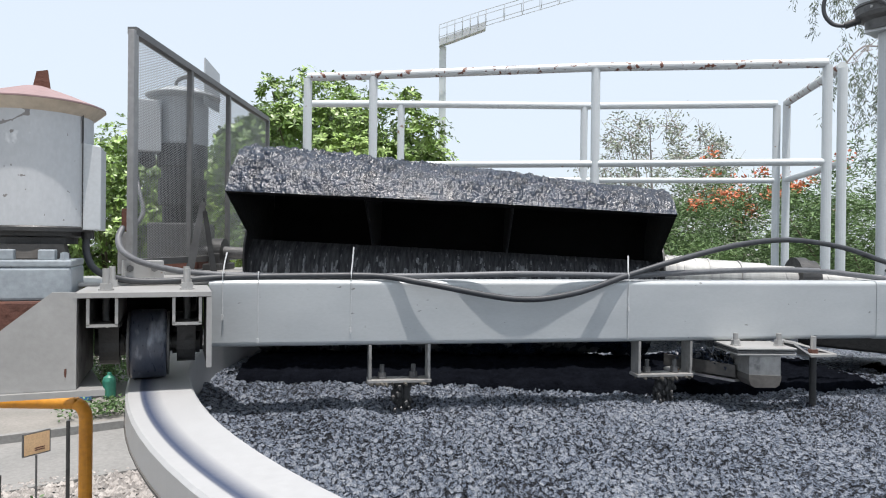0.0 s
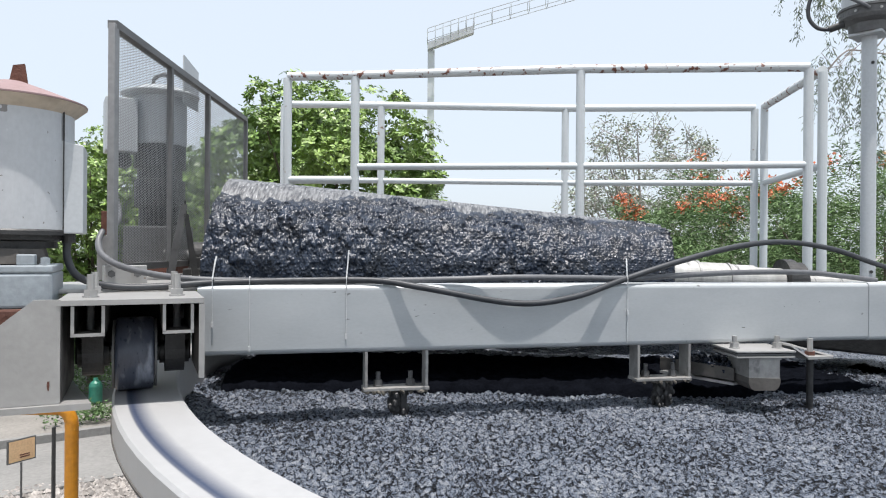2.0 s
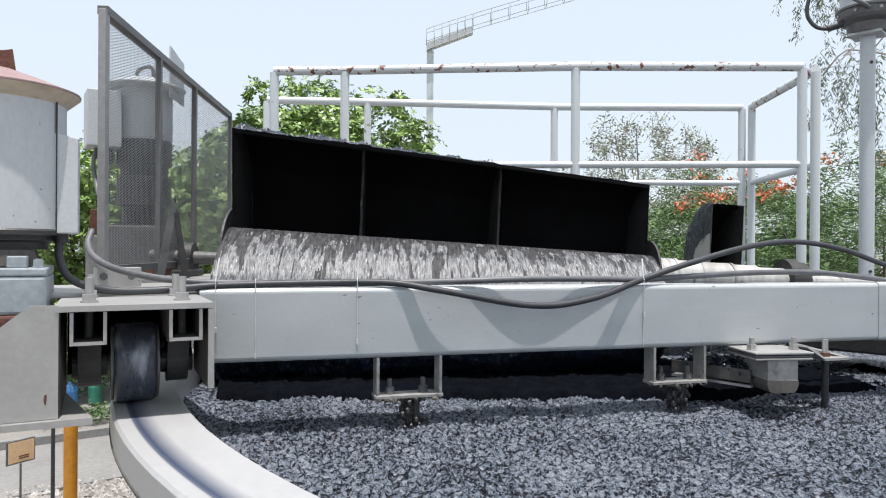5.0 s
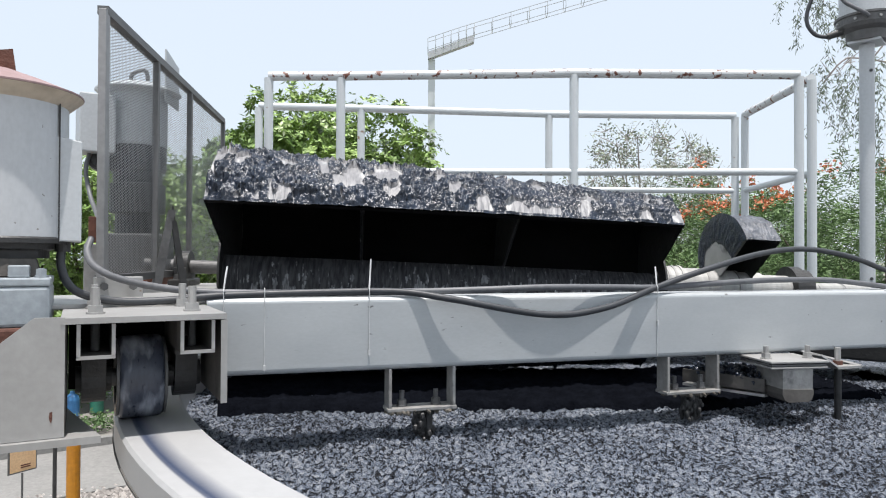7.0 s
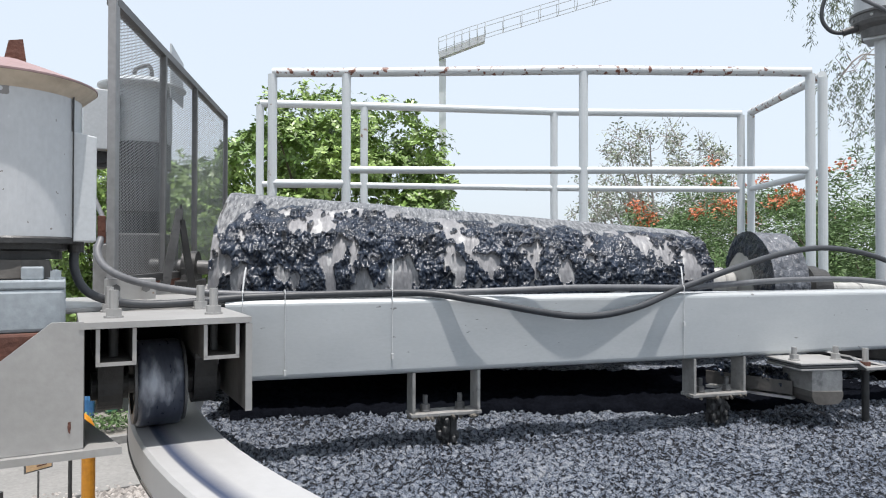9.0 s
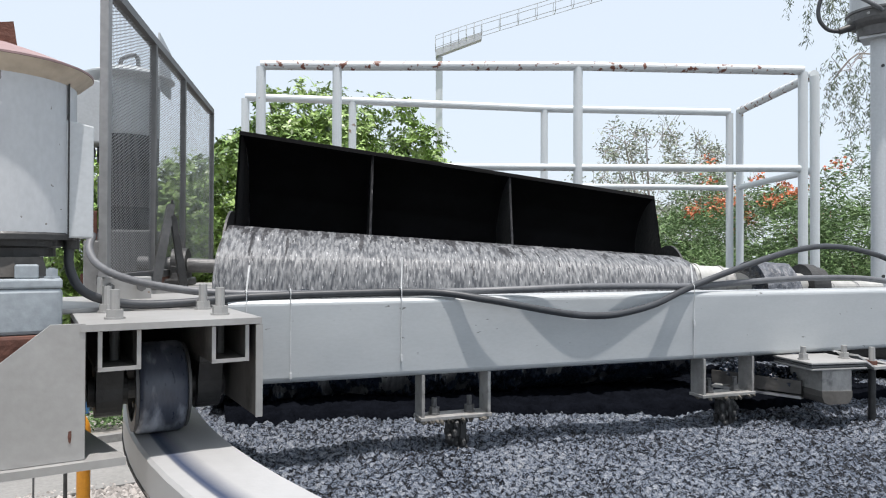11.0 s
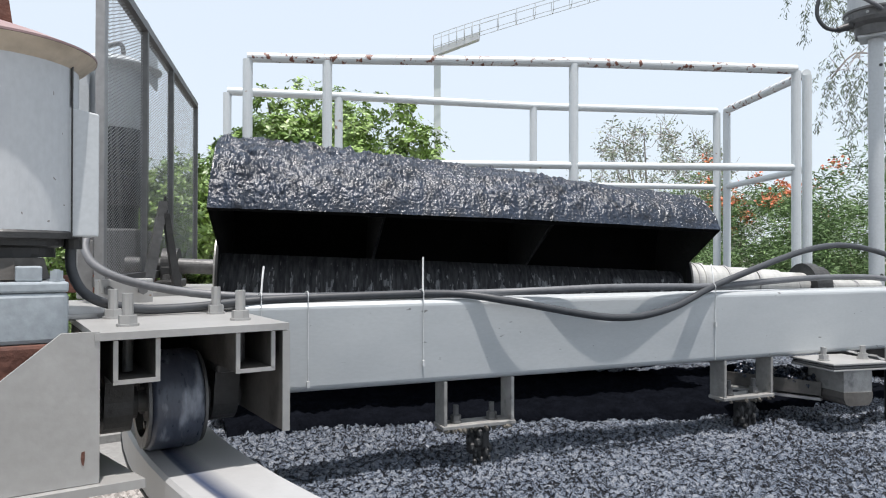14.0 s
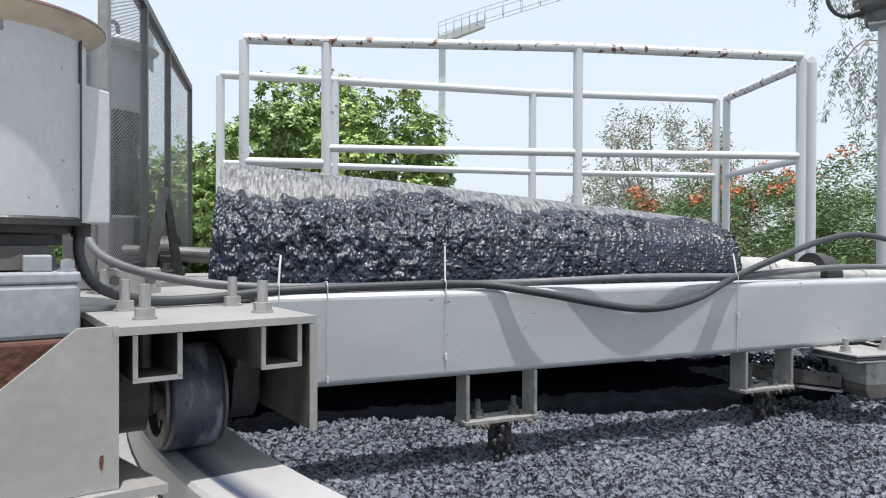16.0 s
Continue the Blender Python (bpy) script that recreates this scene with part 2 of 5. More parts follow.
# darker copy of the drum: sludge stain plus mouth shade in its colour
DRUM_DARK = material("stained_shaded_drum", (0.062, 0.062, 0.066), 0.55, 0.0, (0.014, 0.015, 0.018), 46, 120, 0.3, 0.6, 70, 0.16, (0.24, 0.24, 0.24), 0.64, 60, (2.2, 0.4, 0.4), spec=0.3, stain_soft=0.08)
DIRTY_STEEL = material("sludge_smeared_steel", (0.40, 0.39, 0.375), 0.5, 0.2, (0.22, 0.215, 0.205), 9, 60, 0.5, 0.2, 70, 0.12, (0.15, 0.15, 0.148), 0.60, 26, stain_soft=0.12)
# near-black of the sheet that stands for shade under the beam
SHADE_BLACK = material("painted_shade_black", (0.006, 0.007, 0.010), 0.9, 0.0, (0.003, 0.0035, 0.005), 20, 80, 0.5, 0.6, 90, 0.08, spec=0.0)
# grimy steel, darkened further for shade in the bracket and along the trough
GRIME_SHADE = material("grimy_shaded_steel", (0.125, 0.118, 0.11), 0.7, 0.0, (0.055, 0.05, 0.046), 7, 60, 0.5, 0.15, 60, 0.12, (0.03, 0.027, 0.025), 0.54, 9, stain_soft=0.15, spec=0.25)
# near-black for sludge film on the lips and painted shade inside the mouths
BLACK_INSIDE = material("sludge_and_shade_black", (0.006, 0.006, 0.007), 0.8, 0.0, (0.003, 0.003, 0.003), 12, 60, 0.5, 0.1, 90, spec=0.1)


def rim_material():
    """Dull stainless rim with the smeared, polished wheel track along one radius."""
    m = material("stainless_rim", (0.41, 0.41, 0.41), 0.5, 0.25, (0.385, 0.385, 0.385), 2, 60, 0.6, 0.05, 100, 0.1, (0.52, 0.52, 0.52), 0.72, 5, fleck=0.10, stain_soft=0.1)
    N, L = m.node_tree.nodes, m.node_tree.links
    b = N["Principled BSDF"]
    src = b.inputs["Base Color"].links[0].from_socket
    tc = N.new("ShaderNodeTexCoord")
    flat = N.new("ShaderNodeVectorMath")
    flat.operation = "MULTIPLY"
    flat.inputs[1].default_value = (1, 1, 0)
    ln = N.new("ShaderNodeVectorMath")
    ln.operation = "LENGTH"
    L.new(tc.outputs["Object"], flat.inputs[0])
    L.new(flat.outputs[0], ln.inputs[0])
    ramp = N.new("ShaderNodeValToRGB")
    el = ramp.color_ramp.elements
    rng = N.new("ShaderNodeMapRange")
    rng.inputs[1].default_value, rng.inputs[2].default_value = 2.80, 2.95
    L.new(ln.outputs["Value"], rng.inputs[0])
    el[0].position, el[0].color = 0.46, (0, 0, 0, 1)
    el[1].position, el[1].color = 0.71, (1, 1, 1, 1)
    k = el.new(0.76)
    k.color = (0.85, 0.85, 0.85, 1)
    k = el.new(0.79)
    k.color = (0, 0, 0, 1)
    L.new(rng.outputs[0], ramp.inputs[0])
    mx = N.new("ShaderNodeMixRGB")
    L.new(ramp.outputs[0], mx.inputs[0])
    L.new(src, mx.inputs[1])
    mx.inputs[2].default_value = (0.04, 0.055, 0.10, 1)
    L.new(mx.outputs[0], b.inputs["Base Color"])
    return m


RIM = rim_material()


# ---- building helpers
def part(name, bm, mat, parent=None, label="", smooth=False):
    me = bpy.data.meshes.new(name)
    bm.to_mesh(me)
    bm.free()
    me.materials.append(mat)
    if smooth:
        me.shade_smooth()
    ob = new(name, me)
    ob.parent = parent
    return tagged(ob, label)


def thing(name, label, category, group="", kind=""):
    """An empty on the machine's axis at the datum, to carry the parts of one thing."""
    ob = new(name)
    ob.empty_display_size = 0.1
    ob.location = (0, 0, DATUM)
    return tagged(ob, label, category, group, kind)


def box(bm, cx, cy, cz, sx, sy, sz, turn=0.0, bevel=0.0):
    made = bmesh.ops.create_cube(bm, size=1.0)["verts"]
    bmesh.ops.transform(bm, matrix=pose(cx, cy, cz, 0, 0, turn) @ Matrix.Diagonal((sx, sy, sz, 1)), verts=made)
    if bevel:
        edges = {e for v in made for e in v.link_edges}
        bmesh.ops.bevel(bm, geom=list(edges), offset=bevel, segments=2, affect="EDGES", profile=0.5)
    return bm


def rod(bm, p, q, r, n=14, r2=None):
    """A capped round bar from p to q."""
    p, q = Vector(p), Vector(q)
    m = Matrix.Translation((p + q) / 2) @ (q - p).to_track_quat("Z", "Y").to_matrix().to_4x4()
    bmesh.ops.create_cone(bm, cap_ends=True, segments=n, radius1=r, radius2=r if r2 is None else r2, depth=(q - p).length, matrix=m)
    return bm


def prism(bm, outline, offset, thick):
    """A plate from a plane outline (3D corners), thickened along the vector offset * thick."""
    d = Vector(offset).normalized() * thick
    a = [bm.verts.new(Vector(c)) for c in outline]
    b = [bm.verts.new(Vector(c) + d) for c in outline]
    bm.faces.new(a)
    bm.faces.new(list(reversed(b)))
    k = len(a)
    for i in range(k):
        bm.faces.new((a[i], b[i], b[(i + 1) % k], a[(i + 1) % k]))
    bmesh.ops.recalc_face_normals(bm, faces=bm.faces[:])
    return bm


def revolve(bm, profile, n=48, centre=(0, 0, 0), start=0.0, sweep=360.0):
    """A turned body from (radius, height) pairs, around the vertical."""
    full = sweep >= 359.9
    cols = n if full else n + 1
    rings = []
    for r, z in profile:
        rings.append([bm.verts.new((centre[0] + r * math.cos(radians(start + sweep * i / n)), centre[1] + r * math.sin(radians(start + sweep * i / n)), centre[2] + z)) for i in range(cols)])
    for a, b in zip(rings, rings[1:]):
        for i in range(n):
            j = (i + 1) % cols
            bm.faces.new((a[i], a[j], b[j], b[i]))
    return bm


def tube(bm, pts, r, n=8, steps=10):
    """A round cable through pts (Catmull-Rom)."""
    P = [Vector(p) for p in pts]
    P = [2 * P[0] - P[1]] + P + [2 * P[-1] - P[-2]]
    line = []
    for i in range(1, len(P) - 2):
        a, b, c, d = P[i - 1:i + 3]
        for k in range(steps):
            t = k / steps
            line.append(0.5 * (2 * b + (c - a) * t + (2 * a - 5 * b + 4 * c - d) * t * t + (3 * b - a - 3 * c + d) * t ** 3))
    line.append(P[-2])
    rings = []
    side = Vector((0.3, 0.5, 0.81))
    for i, p in enumerate(line):
        way = (line[min(i + 1, len(line) - 1)] - line[max(i - 1, 0)]).normalized()
        u = way.cross(side).normalized()
        side = u.cross(way).normalized()
        rings.append([bm.verts.new(p + r * (math.cos(2 * math.pi * k / n) * u + math.sin(2 * math.pi * k / n) * side)) for k in range(n)])
    for a, b in zip(rings, rings[1:]):
        for k in range(n):
            bm.faces.new((a[k], a[(k + 1) % n], b[(k + 1) % n], b[k]))
    bm.faces.new(rings[0])
    bm.faces.new(list(reversed(rings[-1])))
    return bm


def bolt(bm, x, y, z, top, r=0.009, nut=0.016):
    """An upright stud with a nut and washer on the face at height z."""
    bmesh.ops.create_cone(bm, cap_ends=True, segments=16, radius1=nut * 1.15, radius2=nut * 1.15, depth=0.004, matrix=pose(x, y, z + 0.002))
    bmesh.ops.create_cone(bm, cap_ends=True, segments=6, radius1=nut, radius2=nut, depth=0.014, matrix=pose(x, y, z + 0.011))
    rod(bm, (x, y, z), (x, y, top), r, 10)
    return bm


def fractal(x, y, seed, octaves=4):
    """Lattice value noise for whole arrays, about -1 to 1."""
    total, amp = np.zeros_like(x), 0.0
    for o in range(octaves):
        f = 2.0 ** o
        xi, yi = x * f + 13.7 * seed + 31.1 * o, y * f - 7.3 * seed + 17.9 * o
        x0, y0 = np.floor(xi), np.floor(yi)
        fx, fy = xi - x0, yi - y0
        fx, fy = fx * fx * (3 - 2 * fx), fy * fy * (3 - 2 * fy)

        def h(a, b):
            s = np.sin(a * 127.1 + b * 311.7 + seed * 74.7) * 43758.5453
            return s - np.floor(s)
        v = (h(x0, y0) * (1 - fx) + h(x0 + 1, y0) * fx) * (1 - fy) + (h(x0, y0 + 1) * (1 - fx) + h(x0 + 1, y0 + 1) * fx) * fy
        total += (v * 2 - 1) / f
        amp += 1 / f
    return total / amp


def grid_mesh(name, X, Y, Z, mats, flip=False, index=None):
    """A mesh from arrays of a (rows, columns) grid."""
    r, c = X.shape
    co = np.stack([X, Y, Z], -1).reshape(-1, 3)
    ids = np.arange(r * c).reshape(r, c)
    q = np.stack([ids[:-1, :-1], ids[1:, :-1], ids[1:, 1:], ids[:-1, 1:]], -1).reshape(-1, 4)
    if flip:
        q = q[:, ::-1]
    me = bpy.data.meshes.new(name)
    me.vertices.add(len(co))
    me.vertices.foreach_set("co", co.astype(np.float32).ravel())
    me.loops.add(len(q) * 4)
    me.loops.foreach_set("vertex_index", q.astype(np.int32).ravel())
    me.polygons.add(len(q))
    me.polygons.foreach_set("loop_start", np.arange(0, len(q) * 4, 4, dtype=np.int32))
    if index is not None:
        me.polygons.foreach_set("material_index", index.astype(np.int32).ravel())
    me.update(calc_edges=True)
    for m in mats:
        me.materials.append(m)
    me.shade_smooth()
    return me


# ---- ground, tank and sludge
def ground():
    n = 90
    t = np.linspace(-1, 1, n)
    g = np.sign(t) * np.abs(t) ** 3 * 600
    X, Y = np.meshgrid(g - 4, g + 2, indexing="ij")
    Z = fractal(X * 0.4, Y * 0.4, 3) * 0.03
    Z -= Z.max()
    ob = new("ground", grid_mesh("ground", X, Y, Z, [GRAVEL_GROUND]))
    tagged(ob, "dusty grey-brown gravel ground around the tank", "ground", kind="structure")
    return ob


def tank():
    top = thing("tank", "round stainless steel flotation tank with a broad flat rim", "tank", kind="structure")
    bm = revolve(bmesh.new(), [(2.79, 0.10), (2.79, 0.234), (2.796, 0.24), (2.944, 0.24), (2.95, 0.234), (2.95, 0.165), (2.944, 0.16), (2.80, 0.16), (2.80, -DATUM), (2.785, -DATUM), (2.785, 0.10)], 160)
    bmesh.ops.recalc_face_normals(bm, faces=bm.faces[:])
    rim = part("rim", bm, RIM, top, "dull stainless rim with a dark wheel track")
    bm = revolve(bmesh.new(), [(2.9495, 0.176), (2.9525, 0.175), (2.9525, 0.170), (2.9495, 0.169)], 160)
    part("weld_seam", bm, GRIME_SHADE, rim, "grimy weld seam under the rim's edge")
    bm = revolve(bmesh.new(), [(0.02, -1.0), (2.786, -1.0)], 64)
    part("tank_floor", bm, STEEL, top)


def sludge():
    """Lumpy floated sludge; it drifts round the tank's axis as one sheet."""
    def plates(X, Y, scale, seed, width):
        """Flat-topped crumbs parted by narrow cracks."""
        n = fractal(X * scale, Y * scale, seed, 3)
        return np.clip(np.abs(n) / width, 0, 1)

    def sheet(a0, a1, na, nr):
        a = np.radians(np.linspace(a0, a1, na))
        r = 0.12 + 2.672 * np.linspace(0, 1, nr) ** 0.8
        A, R = np.meshgrid(a, r, indexing="ij")
        X, Y = R * np.cos(A), R * np.sin(A)
        patch = fractal(X * 1.6, Y * 1.6, 5, 3)
        lump = fractal(X * 10, Y * 10, 1, 3)
        rough = 0.65 + 0.55 * fractal(X * 2.3, Y * 2.3, 6, 2)
        Z = 0.091 + 0.007 * patch + 0.013 * lump + rough * (0.011 * plates(X, Y, 17, 2, 0.22) + 0.011 * plates(X, Y, 38, 3, 0.25) + 0.007 * plates(X, Y, 80, 4, 0.3)) + 0.006 * fractal(X * 120, Y * 120, 7, 2)
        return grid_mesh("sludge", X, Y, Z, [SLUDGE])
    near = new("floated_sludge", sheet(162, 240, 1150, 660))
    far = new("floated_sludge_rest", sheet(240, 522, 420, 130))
    far.parent = near
    near.location = (0, 0, DATUM)
    tagged(near, "thick lumpy dark grey floated sludge blanket", "sludge", kind="stuff")
    far.name = "sludge_rest"
    return near


GROUND = ground()
TANK = tank()
MOVING = []
SLUDGE_SHEET = sludge()

# ---- the travelling carriage: every piece is drawn at its place at the clip's start
BEAM_TURN = -11.3
BU = Vector((math.cos(radians(BEAM_TURN)), math.sin(radians(BEAM_TURN)), 0))   # along the beam, inwards
BN = Vector((BU.y, -BU.x, 0))                                                  # out of its front face
BO = Vector((-2.316, -0.016, 0))


def on_beam(s, out, z):
    return BO + BU * s + BN * out + Vector((0, 0, z))


def carried(ob):
    MOVING.append(ob)
    return ob


def section(bm, outline, s0, s1):
    """A bar along the beam from (out, z) pairs."""
    a = [bm.verts.new(on_beam(s0, o, z)) for o, z in outline]
    b = [bm.verts.new(on_beam(s1, o, z)) for o, z in outline]
    k = len(a)
    for i in range(k):
        bm.faces.new((a[i], a[(i + 1) % k], b[(i + 1) % k], b[i]))
    bm.faces.new(list(reversed(a)))
    bm.faces.new(b)
    bmesh.ops.recalc_face_normals(bm, faces=bm.faces[:])
    return bm


def rounded(o0, o1, z0, z1, r, k=4):
    out = []
    for cx, cz, a0 in ((o1 - r, z1 - r, 0), (o0 + r, z1 - r, 90), (o0 + r, z0 + r, 180), (o1 - r, z0 + r, 270)):
        for i in range(k + 1):
            a = radians(a0 + 90 * i / k)
            out.append((cx + r * math.cos(a), cz + r * math.sin(a)))
    return out


def carriage_beam():
    top = carried(thing("carriage_beam", "long stainless steel box beam across the tank", "beam"))
    part("box_beam", section(bmesh.new(), rounded(-0.10, 0.0, 0.308, 0.505, 0.014), -0.435, 3.3), BEAM_STEEL, top, smooth=False)
    # slightly raised sleeve of the same steel further in
    part("beam_sleeve", section(bmesh.new(), rounded(-0.102, 0.003, 0.306, 0.507, 0.014), 1.77, 2.6), BEAM_STEEL, top, "slightly raised grey steel sleeve")
    return top


def shade_sheet():
    """Black sheet painting in the shade that beam and scoop throw on the sludge."""
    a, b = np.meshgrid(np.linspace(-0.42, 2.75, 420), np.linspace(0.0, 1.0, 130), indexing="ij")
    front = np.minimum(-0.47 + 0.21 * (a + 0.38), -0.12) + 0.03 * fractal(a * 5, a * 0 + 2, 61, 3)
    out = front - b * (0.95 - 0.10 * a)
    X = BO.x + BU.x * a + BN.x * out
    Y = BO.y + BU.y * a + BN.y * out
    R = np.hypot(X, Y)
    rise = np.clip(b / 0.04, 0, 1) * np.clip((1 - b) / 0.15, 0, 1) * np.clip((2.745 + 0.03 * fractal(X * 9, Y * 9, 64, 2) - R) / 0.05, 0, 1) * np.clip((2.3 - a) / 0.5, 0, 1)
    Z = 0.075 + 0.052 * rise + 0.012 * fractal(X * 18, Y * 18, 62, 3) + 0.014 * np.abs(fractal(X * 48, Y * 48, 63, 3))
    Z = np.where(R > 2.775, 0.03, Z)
    top = carried(new("beam_shade_sheet", grid_mesh("beam_shade_sheet", X, Y, Z, [SHADE_BLACK])))
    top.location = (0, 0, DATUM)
    tagged(top, "black sheet standing for the shade under beam and scoop", "sludge", kind="stuff")
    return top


def hanger(s):
    """U-shaped hanger under the beam with two studs and a scraper block hanging from it."""
    top = carried(thing("scraper_hanger", "U-shaped steel hanger under the beam, crusted with sludge", "bracket", "hangers under the beam"))
    for side, k in (("side_plate", -0.09), ("side_plate", 0.09)):
        bm = bmesh.new()
        c = on_beam(s + k, -0.031, 0.25)
        box(bm, c.x, c.y, c.z, 0.009, 0.058, 0.118, BEAM_TURN, 0.002)
        part(side, bm, DIRTY_STEEL, top)
    bm = bmesh.new()
    c = on_beam(s, -0.031, 0.197)
    box(bm, c.x, c.y, c.z, 0.196, 0.062, 0.010, BEAM_TURN, 0.002)
    part("base_plate", bm, DIRTY_STEEL, top, "sludge-spattered base plate")
    for k in (-0.052, 0.045):
        c = on_beam(s + k, -0.03, 0)
        part("stud", bolt(bmesh.new(), c.x, c.y, 0.203, 0.245, 0.007, 0.013), GREY_IRON, top)
    # dry crust along the plate's edge and a caked block hanging below
    rnd = random.Random(int(s * 100))
    bm = bmesh.new()
    for _ in range(46):
        c = on_beam(s + rnd.uniform(-0.095, 0.095), rnd.uniform(-0.045, 0.002), rnd.uniform(0.186, 0.193))
        bmesh.ops.create_icosphere(bm, subdivisions=1, radius=rnd.uniform(0.004, 0.009), matrix=Matrix.Translation(c) @ pose(0, 0, 0, rnd.uniform(0, 90), rnd.uniform(0, 90), 0) @ Matrix.Diagonal((1.3, 1, 0.7, 1)))
    tagged(part("sludge_crust", bm, CRUST, top, "grey-brown dried sludge crust"), kind="stuff")
    bm = bmesh.new()
    c = on_beam(s, -0.035, 0.16)
    box(bm, c.x, c.y, c.z, 0.034, 0.026, 0.075, BEAM_TURN, 0.004)
    box(bm, c.x + 0.02, c.y - 0.012, c.z - 0.012, 0.022, 0.02, 0.085, BEAM_TURN + 20, 0.004)
    for _ in range(40):
        q = Vector((c.x + rnd.uniform(-0.024, 0.036), c.y + rnd.uniform(-0.03, 0.01), rnd.uniform(0.108, 0.186)))
        bmesh.ops.create_icosphere(bm, subdivisions=1, radius=rnd.uniform(0.005, 0.010), matrix=Matrix.Translation(q) @ Matrix.Diagonal((1, 1, 1.5, 1)))
    part("scraper_block", bm, DARK_IRON, top, "sludge-caked block")
    return top


def wheel_bracket():
    top = carried(thing("wheel_bracket", "welded stainless bracket over the running wheel", "bracket"))
    bm = prism(bmesh.new(), [(-3.056, -0.212, 0.478), (-2.746, -0.212, 0.478), (-2.746, 0.085, 0.478), (-3.056, 0.15, 0.478)], (0, 0, 1), 0.012)
    part("top_plate", bm, STEEL, top)
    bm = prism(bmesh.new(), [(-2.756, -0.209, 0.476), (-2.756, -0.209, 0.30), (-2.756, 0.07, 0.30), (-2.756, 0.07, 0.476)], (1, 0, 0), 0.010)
    part("side_plate", bm, GRIME_SHADE, top, "grimy side plate beside the wheel, bracket shade in its colour")
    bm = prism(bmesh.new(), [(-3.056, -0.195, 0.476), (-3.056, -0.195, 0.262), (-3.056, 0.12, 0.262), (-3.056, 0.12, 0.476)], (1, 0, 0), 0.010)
    part("side_plate", bm, GRIME_SHADE, top, "grimy side plate beside the wheel, bracket shade in its colour")
    bm = prism(bmesh.new(), [(-3.048, -0.200, 0.492), (-3.10, -0.200, 0.492), (-3.36, -0.200, 0.275), (-3.50, -0.200, 0.262), (-3.048, -0.200, 0.262)], (0, -1, 0), 0.010)
    part("gusset", bm, STEEL, top, "trapezoid gusset plate with a rust run")
    bm = box(bmesh.new(), -2.751, -0.2105, 0.388, 0.013, 0.004, 0.177)
    part("plate_edge", bm, STEEL, top, "bare bright front edge")
    bm = prism(bmesh.new(), [(-3.0725, -0.2102, 0.312), (-3.068, -0.2102, 0.313), (-3.068, -0.2102, 0.302), (-3.0695, -0.2102, 0.291), (-3.072, -0.2102, 0.294), (-3.0735, -0.2102, 0.303)], (0, -1, 0), 0.001)
    part("rust_run", bm, RUST, top, "red-brown rust run on the gusset")
    bm = prism(bmesh.new(), [(-3.55, -0.225, 0.247), (-2.985, -0.225, 0.247), (-3.05, 0.10, 0.247), (-3.55, 0.10, 0.247)], (0, 0, 1), 0.014)
    part("foot_plate", bm, STEEL, top)
    # channels take the dark steel for their inner shade; thin bright front edges
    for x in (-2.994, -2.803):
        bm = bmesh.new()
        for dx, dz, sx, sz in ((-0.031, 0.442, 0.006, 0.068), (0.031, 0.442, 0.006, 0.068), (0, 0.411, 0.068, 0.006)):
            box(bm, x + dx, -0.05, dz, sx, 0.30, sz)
        part("channel", bm, GRIME_SHADE, top, "grimy channel with its inner shade coloured in")
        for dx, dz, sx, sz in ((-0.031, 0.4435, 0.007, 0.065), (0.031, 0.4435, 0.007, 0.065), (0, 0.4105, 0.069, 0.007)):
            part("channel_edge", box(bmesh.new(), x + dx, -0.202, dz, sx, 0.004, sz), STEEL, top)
        part("channel_stud", rod(bmesh.new(), (x, -0.115, 0.413), (x, -0.115, 0.48), 0.009, 12), GREY_IRON, top)
        for y in (-0.115, 0.045):
            part("stud", bolt(bmesh.new(), x, y, 0.490, 0.545), STEEL, top, "stainless stud with hex nut")
        bm = bmesh.new()
        box(bm, x, 0.01, 0.398, 0.062, 0.17, 0.020, 0, 0.006)
        side = [(x - 0.024, 0.02 + dy, z) for dy, z in ((-0.062, 0.388), (-0.05, 0.345))]
        side += [(x - 0.024, 0.02 - 0.05 * math.cos(radians(a)), 0.334 - 0.052 * math.sin(radians(a))) for a in range(0, 181, 15)]
        side += [(x - 0.024, 0.02 + dy, z) for dy, z in ((0.05, 0.345), (0.062, 0.388))]
        prism(bm, side, (1, 0, 0), 0.048)
        rod(bm, (x - 0.036, 0.02, 0.334), (x + 0.036, 0.02, 0.334), 0.030, 24)
        block = part("pillow_block", bm, DARK_IRON, top, "dark greasy pillow block")
        bm = rod(bmesh.new(), (x, -0.084, 0.400), (x, -0.073, 0.400), 0.009, 6)
        part("grease_nut", bm, STEEL, block)
    # added plate, coloured black for the shade behind the wheel
    part("shade_backing", box(bmesh.new(), -2.90, 0.132, 0.385, 0.29, 0.008, 0.18), BLACK_INSIDE, top, "added black plate darkening the space behind the wheel")
    bm = rod(bmesh.new(), (-3.03, 0.02, 0.334), (-2.77, 0.02, 0.334), 0.02, 16)
    part("axle", bm, GREY_IRON, top)
    return top


